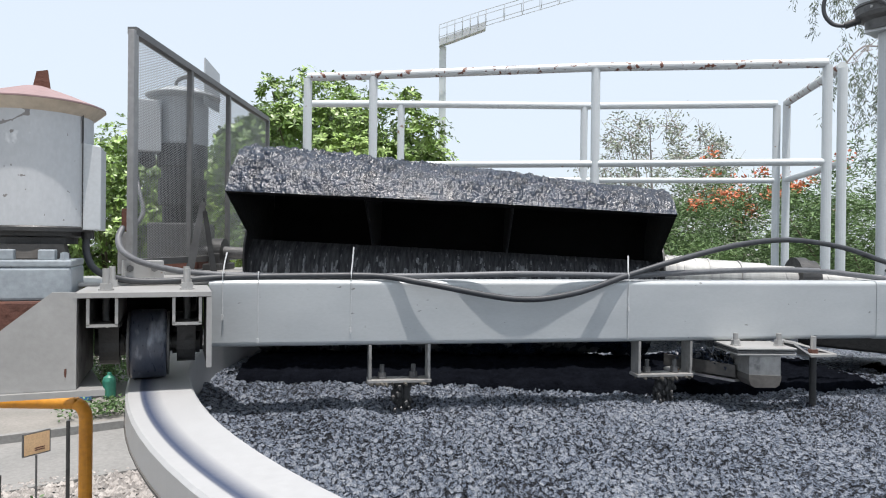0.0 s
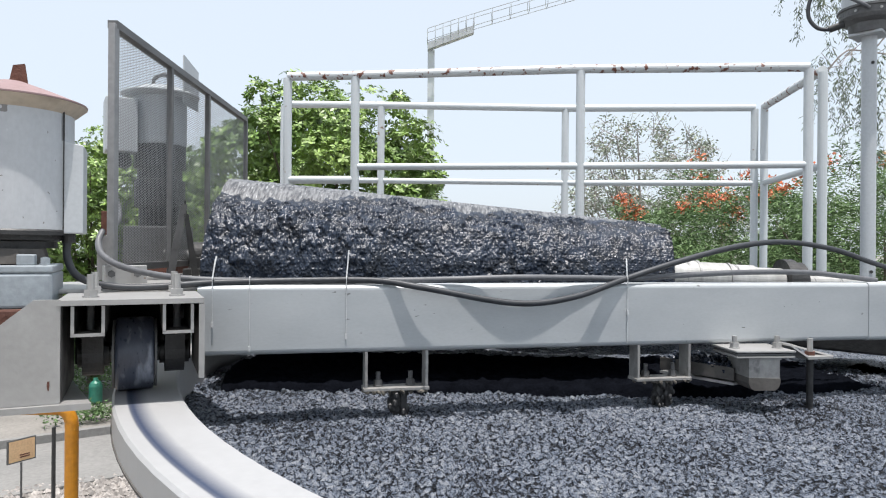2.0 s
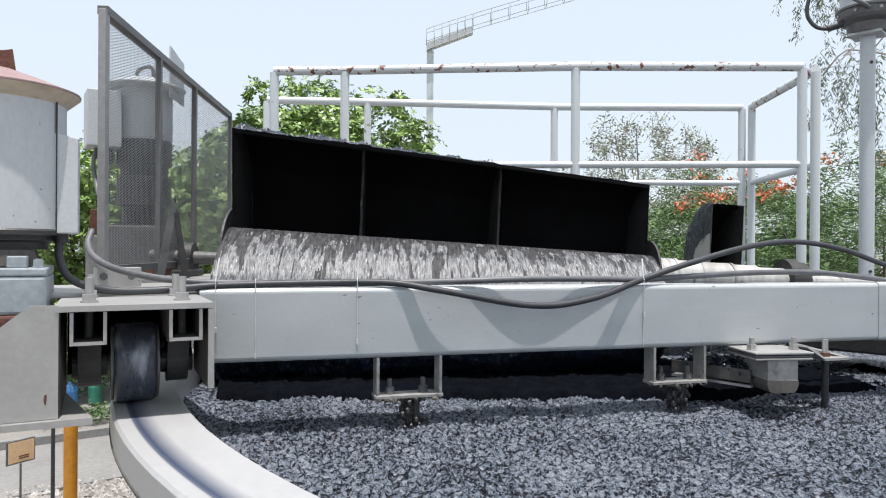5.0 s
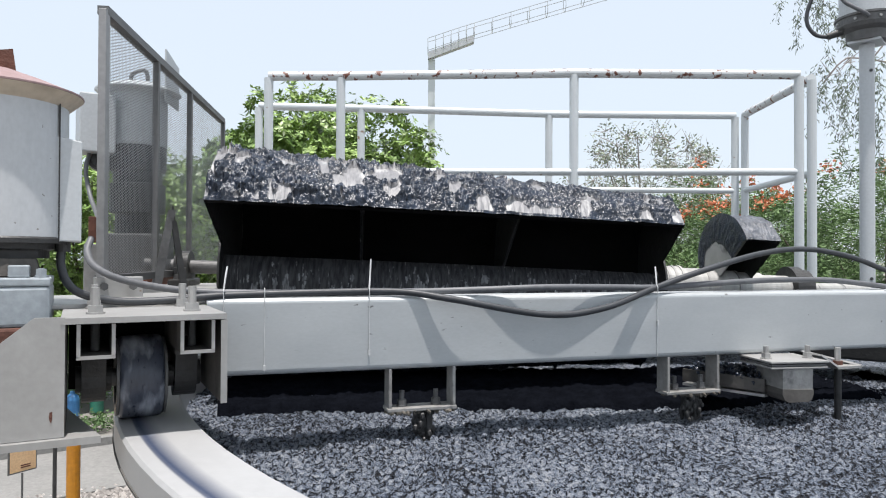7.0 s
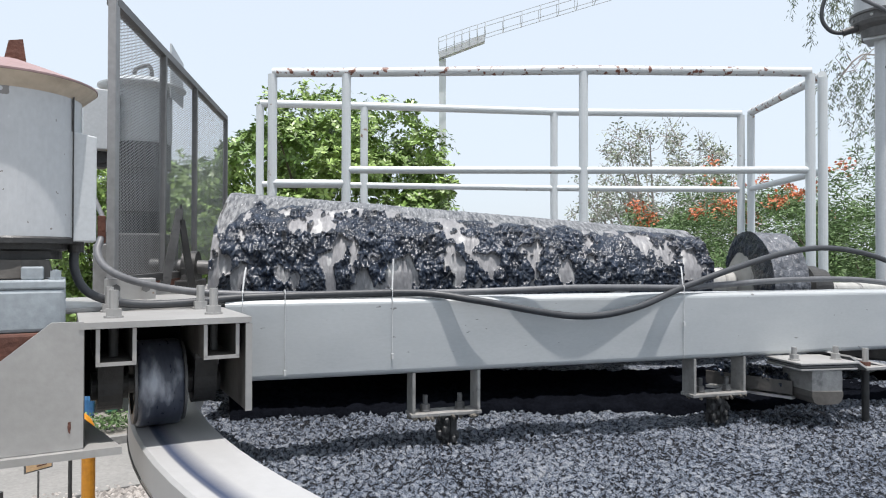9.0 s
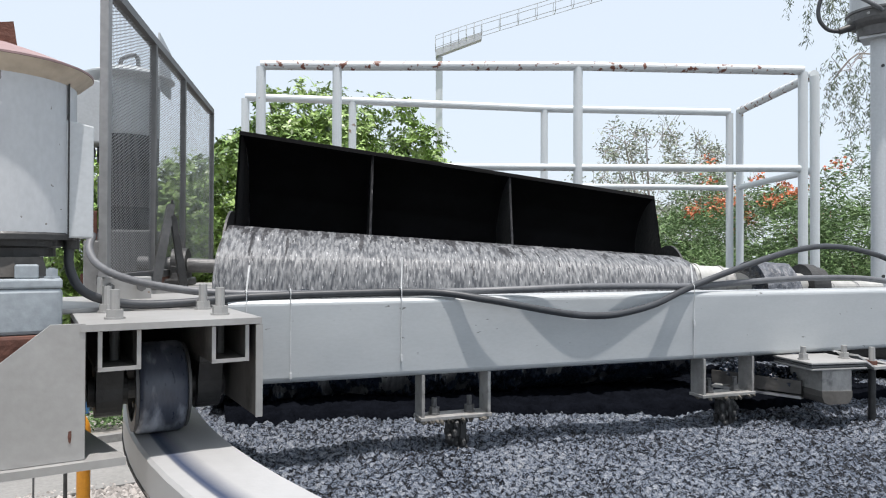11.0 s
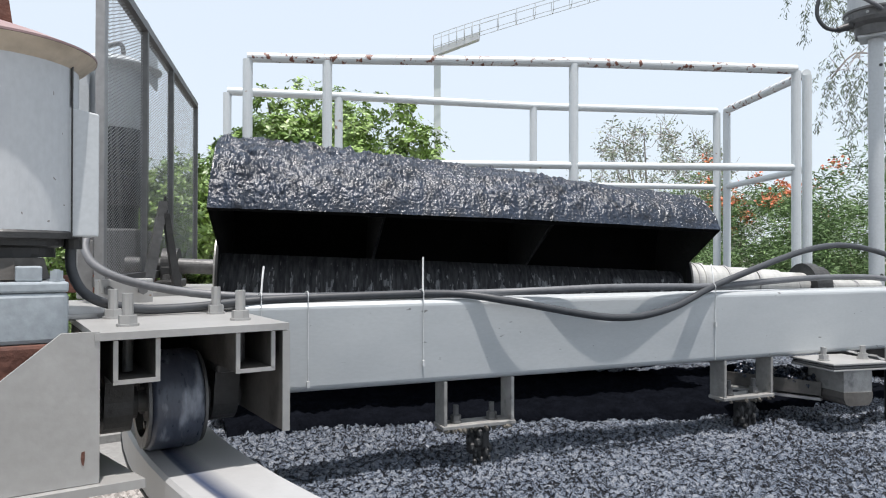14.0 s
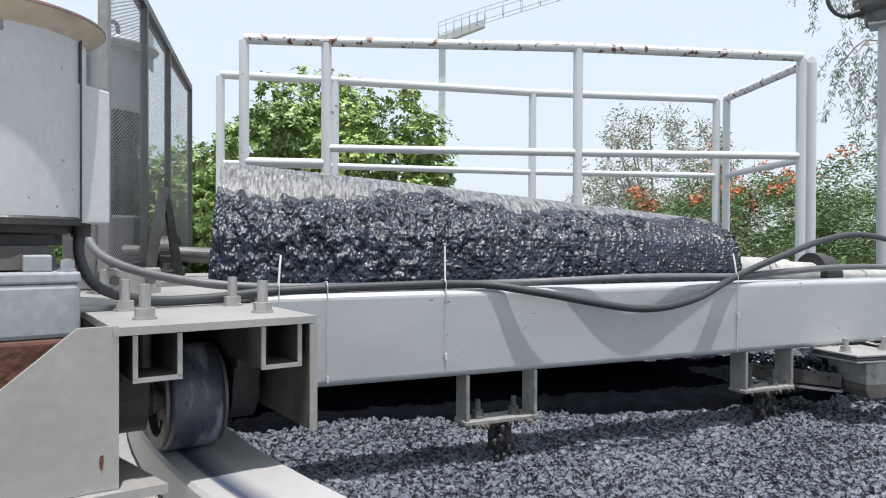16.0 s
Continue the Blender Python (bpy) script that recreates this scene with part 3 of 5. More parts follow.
def running_wheel():
    """Turns on its own axle: built round its centre, axle along x."""
    top = thing("running_wheel", "scuffed dark polyurethane-tyred running wheel on the tank rim", "wheel")
    prof = [(0.078, -0.047), (0.091, -0.044), (0.094, -0.037), (0.094, 0.037), (0.091, 0.044), (0.078, 0.047)]
    bm = revolve(bmesh.new(), prof, 56)
    bmesh.ops.transform(bm, matrix=pose(0, 0, 0, 0, 90, 0), verts=bm.verts[:])
    bmesh.ops.recalc_face_normals(bm, faces=bm.faces[:])
    part("tyre", bm, TYRE, top, smooth=True)
    bm = revolve(bmesh.new(), [(0.001, -0.038), (0.062, -0.038), (0.067, -0.052), (0.088, -0.052), (0.088, -0.0465), (0.077, -0.044), (0.077, 0.044), (0.088, 0.0465), (0.088, 0.052), (0.067, 0.052), (0.062, 0.038), (0.001, 0.038)], 48)
    bmesh.ops.transform(bm, matrix=pose(0, 0, 0, 0, 90, 0), verts=bm.verts[:])
    hub = part("hub", bm, GREY_IRON, top, "grimy worn steel hub with a bare rim edge")
    for k in range(6):
        a = k * math.pi / 3
        for s in (-1, 1):
            part("hub_bolt", rod(bmesh.new(), (s * 0.036, 0.045 * math.cos(a), 0.045 * math.sin(a)), (s * 0.046, 0.045 * math.cos(a), 0.045 * math.sin(a)), 0.007, 6), GREY_IRON, hub)
    return top


def drive_motor():
    top = carried(thing("drive_motor", "grey drive motor with rain cap on a pale blue gearbox", "motor"))
    c = (-3.19, 0.10, 0)
    bm = revolve(bmesh.new(), [(0.0, 0.642), (0.134, 0.642), (0.142, 0.652), (0.142, 0.946), (0.0, 0.946)], 64, c)
    part("motor_body", bm, MOTOR_PAINT, top, smooth=False)
    bm = revolve(bmesh.new(), [(0.173, 0.972), (0.173, 0.976), (0.10, 1.004), (0.03, 1.028), (0.0, 1.029)], 48, c)
    cap = part("rain_cap", bm, CAP_PAINT, top, "faded maroon rain cap")
    bm = revolve(bmesh.new(), [(0.142, 0.945), (0.152, 0.953), (0.172, 0.9715)], 48, c)
    part("cap_underside", bm, CAP_UNDER, cap, "stained cream underside of the cap")
    bm = prism(bmesh.new(), [(c[0] - 0.008, c[1], 1.022), (c[0] + 0.036, c[1], 1.020), (c[0] + 0.028, c[1], 1.078), (c[0] + 0.002, c[1], 1.072)], (0, 1, 0), 0.012)
    part("lifting_lug", bm, RUST, cap)
    bm = revolve(bmesh.new(), [(0.138, 0.646), (0.1455, 0.638), (0.1455, 0.648), (0.142, 0.652)], 48, c)
    part("base_ring", bm, DARK_IRON, top, "dark grimy ring under the motor body")
    part("body_seam", box(bmesh.new(), -3.0655, 0.0285, 0.800, 0.003, 0.010, 0.312), DARK_IRON, top, "thin dark seam strip")
    bm = prism(bmesh.new(), [(-3.083, 0.025, 0.643), (-3.021, 0.025, 0.643), (-3.021, 0.025, 0.868), (-3.083, 0.025, 0.880)], (0, 1, 0), 0.13)
    bmesh.ops.bevel(bm, geom=bm.edges[:], offset=0.003, segments=2, affect="EDGES", profile=0.5)
    tb = part("terminal_box", bm, PAINT_GREY, top, "grey box with a sloping lid")
    part("cable_gland", rod(bmesh.new(), (-3.058, 0.08, 0.648), (-3.058, 0.08, 0.62), 0.016, 12), DARK_IRON, tb)
    bm = revolve(bmesh.new(), [(0.0, 0.560), (0.075, 0.560), (0.075, 0.605), (0.105, 0.605), (0.105, 0.622), (0.12, 0.626), (0.12, 0.643), (0, 0.643)], 40, c)
    coupling = part("coupling", bm, DARK_IRON, top, "dark greasy coupling under the motor")
    bm = revolve(bmesh.new(), [(0.0, 0.6045), (0.088, 0.6045), (0.098, 0.568), (0.0, 0.568)], 8, (c[0], 0.05, 0), 22.5)
    part("coupling_skirt", bm, GRIME_SHADE, coupling, "grimy eight-sided skirt")
    for dx in (-0.10, -0.035, 0.055):
        part("bearing_lug", box(bmesh.new(), c[0] + dx, -0.045, 0.578, 0.038, 0.04, 0.026, 0, 0.003), PAINT_BLUE, top)
    bm = bmesh.new()
    box(bm, -3.195, 0.05, 0.505, 0.235, 0.24, 0.085, 0, 0.008)
    box(bm, -3.195, 0.05, 0.556, 0.235, 0.24, 0.018, 0, 0.004)
    for dx in (-0.1, 0.1):
        bolt(bm, -3.195 + dx, -0.055, 0.565, 0.585, 0.006, 0.011)
    part("gearbox", bm, PAINT_BLUE, top, "pale blue gearbox")
    bm = box(bmesh.new(), -3.20, 0.05, 0.405, 0.25, 0.25, 0.115, 0, 0.006)
    part("gearbox_base", bm, RUST, top, "rusted brown base casting")
    bm = box(bmesh.new(), -3.20, 0.05, 0.306, 0.22, 0.22, 0.083, 0, 0.006)
    part("pedestal", bm, PAINT_BLUE, top)
    return top


# ---- spiral scoop, lying along a radius
SC_AZ = 157.54
SE = Vector((math.cos(radians(SC_AZ)), math.sin(radians(SC_AZ)), 0))       # outwards
SN = Vector((-SE.y, SE.x, 0))                                                # level, towards the near side
R_IN, R_OUT, Z_IN, Z_OUT = 1.008, 2.707, 0.503, 0.566


def scoop_matrix():
    """Space of the scoop: x outwards along its shaft from the shaft's middle, z up at rest."""
    rm = (R_IN + R_OUT) / 2
    centre = SE * rm + Vector((0, 0, (Z_IN + Z_OUT) / 2))
    x = (SE * (R_OUT - R_IN) + Vector((0, 0, Z_OUT - Z_IN))).normalized()
    y = -SN
    z = x.cross(y).normalized()
    if z.z < 0:
        z = -z
    y = z.cross(x)
    m = Matrix((x, y, z)).transposed().to_4x4()
    m.translation = centre
    return m


SCOOP_M = scoop_matrix()
HALF = (R_OUT - R_IN) / 2


TWIST = 11.2     # degrees by which the inner end of each vane lags, a slight helix


def shell_radius(psi, k, fat=0.0):
    """Radius of a vane psi degrees behind its lip; k = 0 at the inner end, 1 at the outer end."""
    lip, root = 0.383 + 0.137 * k, 0.080 + 0.050 * k
    pts = [(0, 0.99), (12, 0.995), (25, 0.965), (40, 0.88), (50, 0.76), (60, 0.655), (85, 0.49), (100, 0.31), (120, 0.17), (145, 0.085), (180, 0.0)]
    f = np.interp(psi, [p[0] for p in pts], [p[1] for p in pts])
    # the first vane carries a thicker load over its crown
    return root + (lip - root) * f + fat * k * np.interp(psi, (35, 75, 95, 130), (0, 0.045, 0.045, 0))


def spiral_scoop():
    top = thing("spiral_scoop", "rotating conical spiral scoop caked with wet black sludge", "scoop")
    na, nx = 290, 720
    for vane, fat in ((0.0, 1.0), (182.5, 0.0)):
        psi = np.concatenate([np.linspace(0, 78, 230, endpoint=False), np.linspace(78, 180, na - 230)])
        xs = np.linspace(-HALF, HALF, nx)
        P, X = np.meshgrid(psi, xs, indexing="ij")
        K = (X + HALF) / (2 * HALF)
        R = np.zeros_like(P)
        for i in range(nx):
            R[:, i] = shell_radius(psi, K[0, i], fat)
        arc = P / 180 * 1.1
        edge = (58 if vane else 64) + (22 if vane else 14) * fractal(X * 6, arc * 3, 11 + vane, 4) + 5 * fractal(X * 42, arc * 30, 13 + vane, 2)
        wet = np.clip((edge - P) / 8, 0, 1) * (0.35 + 0.65 * np.clip(P / 6, 0, 1))
        rag = np.clip(fractal(X * 34, arc * 26, 7 + vane, 4) + 0.35, 0, 1.2)
        calm = np.clip(0.5 + 1.5 * fractal(X * 5, arc * 7, 19 + vane, 3) + 0.5 * (K - 0.45), 0.18, 1)
        rear = np.interp(P, (0, 22, 50), (0.35, 0.6, 1.0)) if not vane else 1.0
        lump = rear * ((0.3 + 0.7 * calm) * rag * 0.021 + calm * np.abs(fractal(X * 48, arc * 42, 8 + vane, 3)) * 0.019) + np.abs(fractal(X * 130, arc * 115, 9 + vane, 2)) * 0.006 + fractal(X * 8, arc * 8, 5 + vane, 2) * 0.005
        # on the second vane flakes have dropped off and bare the drum
        chips = fractal(X * 19, arc * 15, 71, 2) + 0.45 * fractal(X * 55, arc * 40, 72, 3) + 0.12 * (P < 32)
        bare = (chips > np.quantile(chips[P < 70], 0.73)) & (P > 1.5) if vane else np.zeros_like(P, bool)
        wet = np.where(bare, 0.0, wet)
        R2 = R + wet * lump + (1 - wet) * fractal(X * 110, arc * 14, 4, 3) * 0.0022
        ang = np.radians(vane + P + TWIST * (1 - K))
        # tails under the mouths take the darker copy, stain and shade together
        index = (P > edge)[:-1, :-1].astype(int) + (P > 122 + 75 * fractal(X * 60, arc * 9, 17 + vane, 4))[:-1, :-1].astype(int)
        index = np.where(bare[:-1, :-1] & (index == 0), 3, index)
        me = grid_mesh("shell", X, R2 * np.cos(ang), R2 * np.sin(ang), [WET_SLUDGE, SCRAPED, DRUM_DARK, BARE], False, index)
        ob = new("shell", me)
        ob.parent = top
        tagged(ob, "curved shell thick with glistening black sludge")
        # inside of the mouth, its deep shade put into near-black
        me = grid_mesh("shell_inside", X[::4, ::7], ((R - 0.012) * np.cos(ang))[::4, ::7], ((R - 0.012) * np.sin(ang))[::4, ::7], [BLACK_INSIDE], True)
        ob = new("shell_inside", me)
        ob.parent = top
        # lip edge, ends and ribs
        for x0, x1 in ((-HALF, -HALF + 0.008), (HALF - 0.008, HALF)):
            bm = bmesh.new()
            k = (x0 + HALF) / (2 * HALF)
            n = 40
            outer = [(float(shell_radius(180 * i / n, k, fat)), radians(vane + TWIST * (1 - k) + 180 * i / n)) for i in range(n + 1)]
            ring0 = [bm.verts.new((x0, r * math.cos(a), r * math.sin(a))) for r, a in outer]
            ring1 = [bm.verts.new((x1, r * math.cos(a), r * math.sin(a))) for r, a in outer]
            c0, c1 = bm.verts.new((x0, 0, 0)), bm.verts.new((x1, 0, 0))
            for i in range(n):
                bm.faces.new((c0, ring0[i], ring0[i + 1]))
                bm.faces.new((c1, ring1[i + 1], ring1[i]))
                bm.faces.new((ring0[i], ring1[i], ring1[i + 1], ring0[i + 1]))
            part("end_plate", bm, DARK_IRON, top, "sludge-blackened end plate")
        for k in (0.37, 0.70):
            bm = bmesh.new()
            x = -HALF + 2 * HALF * k
            n = 26
            prof = [(float(shell_radius(150 * i / n, k, fat)) - 0.005, radians(vane + TWIST * (1 - k) + 150 * i / n)) for i in range(n + 1)]
            for dx in (0.0, 0.006):
                fan = [bm.verts.new((x + dx, r * math.cos(a), r * math.sin(a))) for r, a in prof]
                inner = [bm.verts.new((x + dx, 0.045 * math.cos(a), 0.045 * math.sin(a))) for r, a in prof]
                for i in range(n):
                    bm.faces.new((fan[i], fan[i + 1], inner[i + 1], inner[i]))
            rib = part("rib", bm, DARK_IRON, top, "black sludge-coated rib inside the mouth")
            a = radians(vane + TWIST * (1 - k) + 1.5)
            lo, hi = 0.06 + 0.07 * k, float(shell_radius(0, k)) - 0.01
            bm = rod(bmesh.new(), (x + 0.003, lo * math.cos(a), lo * math.sin(a)), (x + 0.003, hi * math.cos(a), hi * math.sin(a)), 0.005, 6)
            part("rib_edge", bm, DRUM_DARK, rib, "scraped edge of the rib")
        bm = bmesh.new()
        q = []
        for k in (0.0, 1.0):
            x = -HALF + 2 * HALF * k
            lo, hi = float(shell_radius(0, k)) - 0.012, float(shell_radius(0, k)) + 0.004
            a = radians(vane + TWIST * (1 - k))
            q.append((x, lo, hi, a))
        v = [bm.verts.new((x, r * math.cos(a), r * math.sin(a))) for x, lo, hi, a in q for r in (lo, hi)]
        bm.faces.new((v[0], v[1], v[3], v[2]))
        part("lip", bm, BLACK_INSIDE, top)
    for x, r in ((-HALF - 0.007, 0.15), (HALF + 0.002, 0.205)):
        part("end_disc", rod(bmesh.new(), (x - 0.004, 0, 0), (x + 0.004, 0, 0), r, 56), DARK_IRON, top, "sludge-spattered end disc")
    bm = rod(bmesh.new(), (HALF + 0.0, 0, 0), (HALF + 0.32, 0, 0), 0.026, 24)
    part("shaft", bm, GREY_IRON, top, "bare steel shaft")
    bm = bmesh.new()
    rod(bm, (HALF + 0.008, 0, 0), (HALF + 0.022, 0, 0), 0.125, 48)
    part("flange", bm, STEEL, top, "bright turned steel flange disc")
    pipe = part("discharge_pipe", rod(bmesh.new(), (-HALF - 0.11, 0, 0), (-HALF - 0.002, 0, 0), 0.079, 40), PIPE_STEEL, top, "scratched stainless discharge pipe")
    for x0, x1, r in ((-0.12, -0.11, 0.083), (-0.22, -0.12, 0.074), (-0.35, -0.22, 0.070), (-0.47, -0.35, 0.066), (-0.60, -0.47, 0.058)):
        part("pipe_section", rod(bmesh.new(), (x0 - HALF, 0, 0), (x1 - HALF, 0, 0), r, 40), PIPE_STEEL, pipe)
    for x, r in ((-HALF - 0.055, 0.082), (-HALF - 0.085, 0.082), (-HALF - 0.225, 0.077), (-HALF - 0.36, 0.072)):
        bm = rod(bmesh.new(), (x - 0.005, 0, 0), (x + 0.005, 0, 0), r, 40)
        part("collar", bm, STEEL, pipe)
    # small single scoop at the inner end
    na, nx = 110, 70
    x0, x1 = -HALF - 0.411, -HALF - 0.270
    psi = np.linspace(0, 120, na)
    P, X = np.meshgrid(psi, np.linspace(x0, x1, nx), indexing="ij")
    R = 0.075 + 0.240 * np.interp(P, (0, 20, 45, 70, 95, 120), (1.0, 1.0, 0.93, 0.78, 0.52, 0.05))
    arc = P / 180 * 0.7
    R2 = R + np.abs(fractal(X * 34, arc * 34, 21, 4)) * 0.008 + np.abs(fractal(X * 110, arc * 110, 22, 2)) * 0.005
    ang = np.radians(182.5 + TWIST + P)
    ob = new("small_shell", grid_mesh("small_shell", X, R2 * np.cos(ang), R2 * np.sin(ang), [THIN_SLUDGE], False))
    ob.parent = top
    tagged(ob, "small curved shell smeared with grey sludge")
    # small mouth's inside, shade painted in the same near-black
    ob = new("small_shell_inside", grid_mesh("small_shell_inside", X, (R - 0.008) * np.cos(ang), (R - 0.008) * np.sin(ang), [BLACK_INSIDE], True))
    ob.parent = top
    for xx in (x0, x1 - 0.006):
        bm = bmesh.new()
        c0, c1 = bm.verts.new((xx, 0, 0)), bm.verts.new((xx + 0.006, 0, 0))
        a0 = [bm.verts.new((xx, R[i, 0] * math.cos(ang[i, 0]), R[i, 0] * math.sin(ang[i, 0]))) for i in range(0, na, 3)]
        a1 = [bm.verts.new((xx + 0.006, R[i, 0] * math.cos(ang[i, 0]), R[i, 0] * math.sin(ang[i, 0]))) for i in range(0, na, 3)]
        for i in range(len(a0) - 1):
            bm.faces.new((c0, a0[i], a0[i + 1]))
            bm.faces.new((c1, a1[i + 1], a1[i]))
            bm.faces.new((a0[i], a1[i], a1[i + 1], a0[i + 1]))
        end = part("small_end_plate", bm, PIPE_STEEL if xx > x0 else DARK_IRON, top, "dull steel end plate")
        if xx > x0:    # ragged rim of sludge clinging to the plate's edge
            U, F = np.meshgrid(np.arange(na), np.linspace(0, 1, 14), indexing="ij")
            keep = 0.60 + 0.10 * fractal(psi / 20, psi * 0, 23, 3)
            RR = R[U, 0] * (keep[U] + (1.03 - keep[U]) * F)
            XX = x1 + 0.002 + 0.009 * np.abs(fractal(RR * 60, psi[U] / 5, 24, 3)) * np.clip(F * 5, 0, 1) * np.clip((1 - F) * 6, 0, 1)
            rim = new("sludge_rim", grid_mesh("sludge_rim", XX, RR * np.cos(ang[U, 0]), RR * np.sin(ang[U, 0]), [WET_SLUDGE], True))
            rim.parent = end
            tagged(rim, "ragged black sludge rim")
    return top


def at_scoop(r, out, z):
    return SE * r + SN * out + Vector((0, 0, z))


def scoop_bearing():
    top = carried(thing("shaft_bearing", "dark pillow block bearing carrying the scoop shaft", "bearing"))
    bm = bmesh.new()
    c = at_scoop(2.88, 0, 0.51)
    box(bm, c.x, c.y, c.z, 0.06, 0.24, 0.03, SC_AZ, 0.006)
    a, b = at_scoop(2.855, 0, 0.572), at_scoop(2.905, 0, 0.572)
    rod(bm, a, b, 0.060, 32)
    box(bm, c.x, c.y, 0.54, 0.05, 0.13, 0.06, SC_AZ, 0.004)
    part("housing", bm, DARK_IRON, top)
    for k in (-0.09, 0.09):
        q = at_scoop(2.88, k, 0)
        part("stud", bolt(bmesh.new(), q.x, q.y, 0.525, 0.545, 0.007, 0.013), GREY_IRON, top)
    bm = bmesh.new()
    box(bm, *at_scoop(2.86, 0, 0.487), 0.30, 0.55, 0.02, SC_AZ, 0.002)
    part("seat_plate", bm, STEEL, top)
    return top


def end_bearing():
    top = carried(thing("end_bearing", "black bearing flange at the scoop's inner end", "bearing"))
    bm = rod(bmesh.new(), at_scoop(0.37, 0, 0.485), at_scoop(0.415, 0, 0.485), 0.093, 40)
    rod(bm, at_scoop(0.33, 0, 0.485), at_scoop(0.372, 0, 0.485), 0.080, 32)
    part("flange", bm, DARK_IRON, top)
    bm = bmesh.new()
    box(bm, *at_scoop(0.40, 0, 0.40), 0.04, 0.12, 0.18, SC_AZ, 0.004)
    part("pedestal", bm, DARK_IRON, top)
    part("stub_pipe", rod(bmesh.new(), at_scoop(0.05, 0, 0.478), at_scoop(0.332, 0, 0.478), 0.03, 20), PIPE_STEEL, top, "short scratched steel pipe")
    return top


# ---- perforated guard in front of the scoop's drive
GD = Vector((0.582, 1.523, 0)).normalized()
GO = Vector((-2.972, 0.416, 0))
GUARD_L = 1.71


def guard_pt(s, z):
    return GO + GD * s + Vector((0, 0, z))


def guard_top(s):
    return 1.300 + 0.025 * s / GUARD_L


def perforated_panel(s0, s1, z0):
    """A real perforated sheet: staggered six-sided cells, each a thin ring of steel round its hole."""
    px, pz, hole = 0.0125, 0.0092, 0.71
    ang = np.radians(np.arange(6) * 60.0)
    hexa = np.stack([np.cos(ang) * px * 2 / 3, np.sin(ang) * pz / math.sqrt(3)], 1)      # flat-topped cell
    cells = []
    for i in range(int((s1 - s0) / px)):
        s = s0 + px * (i + 0.5)
        for j in range(int((guard_top(s) - 0.012 - z0) / pz)):
            cells.append((s, z0 + pz * (j + 0.5 + 0.5 * (i % 2))))
    cells = np.array(cells)
    ring = np.concatenate([hexa, hexa * hole], 0)
    sz = (cells[:, None, :] + ring[None]).reshape(-1, 2)
    verts = np.empty((len(sz), 3))
    verts[:, 0] = GO.x + GD.x * sz[:, 0]
    verts[:, 1] = GO.y + GD.y * sz[:, 0]
    verts[:, 2] = sz[:, 1]
    k = np.arange(6)
    quad = np.stack([k, (k + 1) % 6, (k + 1) % 6 + 6, k + 6], 1)
    faces = (quad[None] + 12 * np.arange(len(cells))[:, None, None]).reshape(-1, 4)
    me = bpy.data.meshes.new("perforated_panel")
    me.from_pydata(verts.tolist(), [], faces.tolist())
    me.materials.append(GUARD_STEEL)
    return me


def mesh_guard():
    top = carried(thing("mesh_guard", "tall stainless guard of perforated sheet in a steel frame", "guard"))
    z0 = 0.545
    posts = [0.0, 0.504, 0.992, GUARD_L]
    for s in posts:
        bm = bmesh.new()
        w = 0.034 if s == 0 else 0.022
        c = guard_pt(s, (z0 + guard_top(s)) / 2) + Vector((0.004, 0, 0))
        box(bm, c.x, c.y, c.z, w, 0.021, guard_top(s) - z0, math.degrees(math.atan2(GD.y, GD.x)), 0.002)
        part("frame_post", bm, GUARD_FRAME if s else GUARD_STEEL, top)
    for za, zb in ((z0, z0), (guard_top(0), guard_top(GUARD_L))):
        bm = bmesh.new()
        side = Vector((GD.y, -GD.x, 0)) * 0.03
        prism(bm, [guard_pt(0, za - 0.012) - side / 2, guard_pt(GUARD_L, zb - 0.012) - side / 2, guard_pt(GUARD_L, zb + 0.012) - side / 2, guard_pt(0, za + 0.012) - side / 2], side, 0.03)
        part("frame_rail", bm, GUARD_FRAME, top)
    c = GO + Vector((-0.024, 0.05, 0))
    tab = part("foot_tab", box(bmesh.new(), c.x, c.y, 0.575, 0.034, 0.008, 0.14, 0, 0.002), GUARD_STEEL, top)
    part("hinge_plate", box(bmesh.new(), c.x + 0.004, c.y, 0.685, 0.020, 0.006, 0.075, 0, 0.002), RUST, tab, "rusty hinge plate with two holes")
    back = Vector((-GD.y, GD.x, 0)) * 0.05
    bm = prism(bmesh.new(), [guard_pt(0.83, 1.23) + back, guard_pt(1.03, 1.23) + back, guard_pt(1.03, 1.413) + back, guard_pt(0.83, 1.438) + back], back, 0.006)
    part("lug_plate", bm, PAINT_GREY, top, "plain grey plate standing above the frame")
    for a, b in zip(posts, posts[1:]):
        ob = new("perforated_panel", perforated_panel(a + 0.014, b - 0.012, z0 + 0.01))
        ob.parent = top
        tagged(ob, "brushed perforated sheet", kind="stuff")
    return top


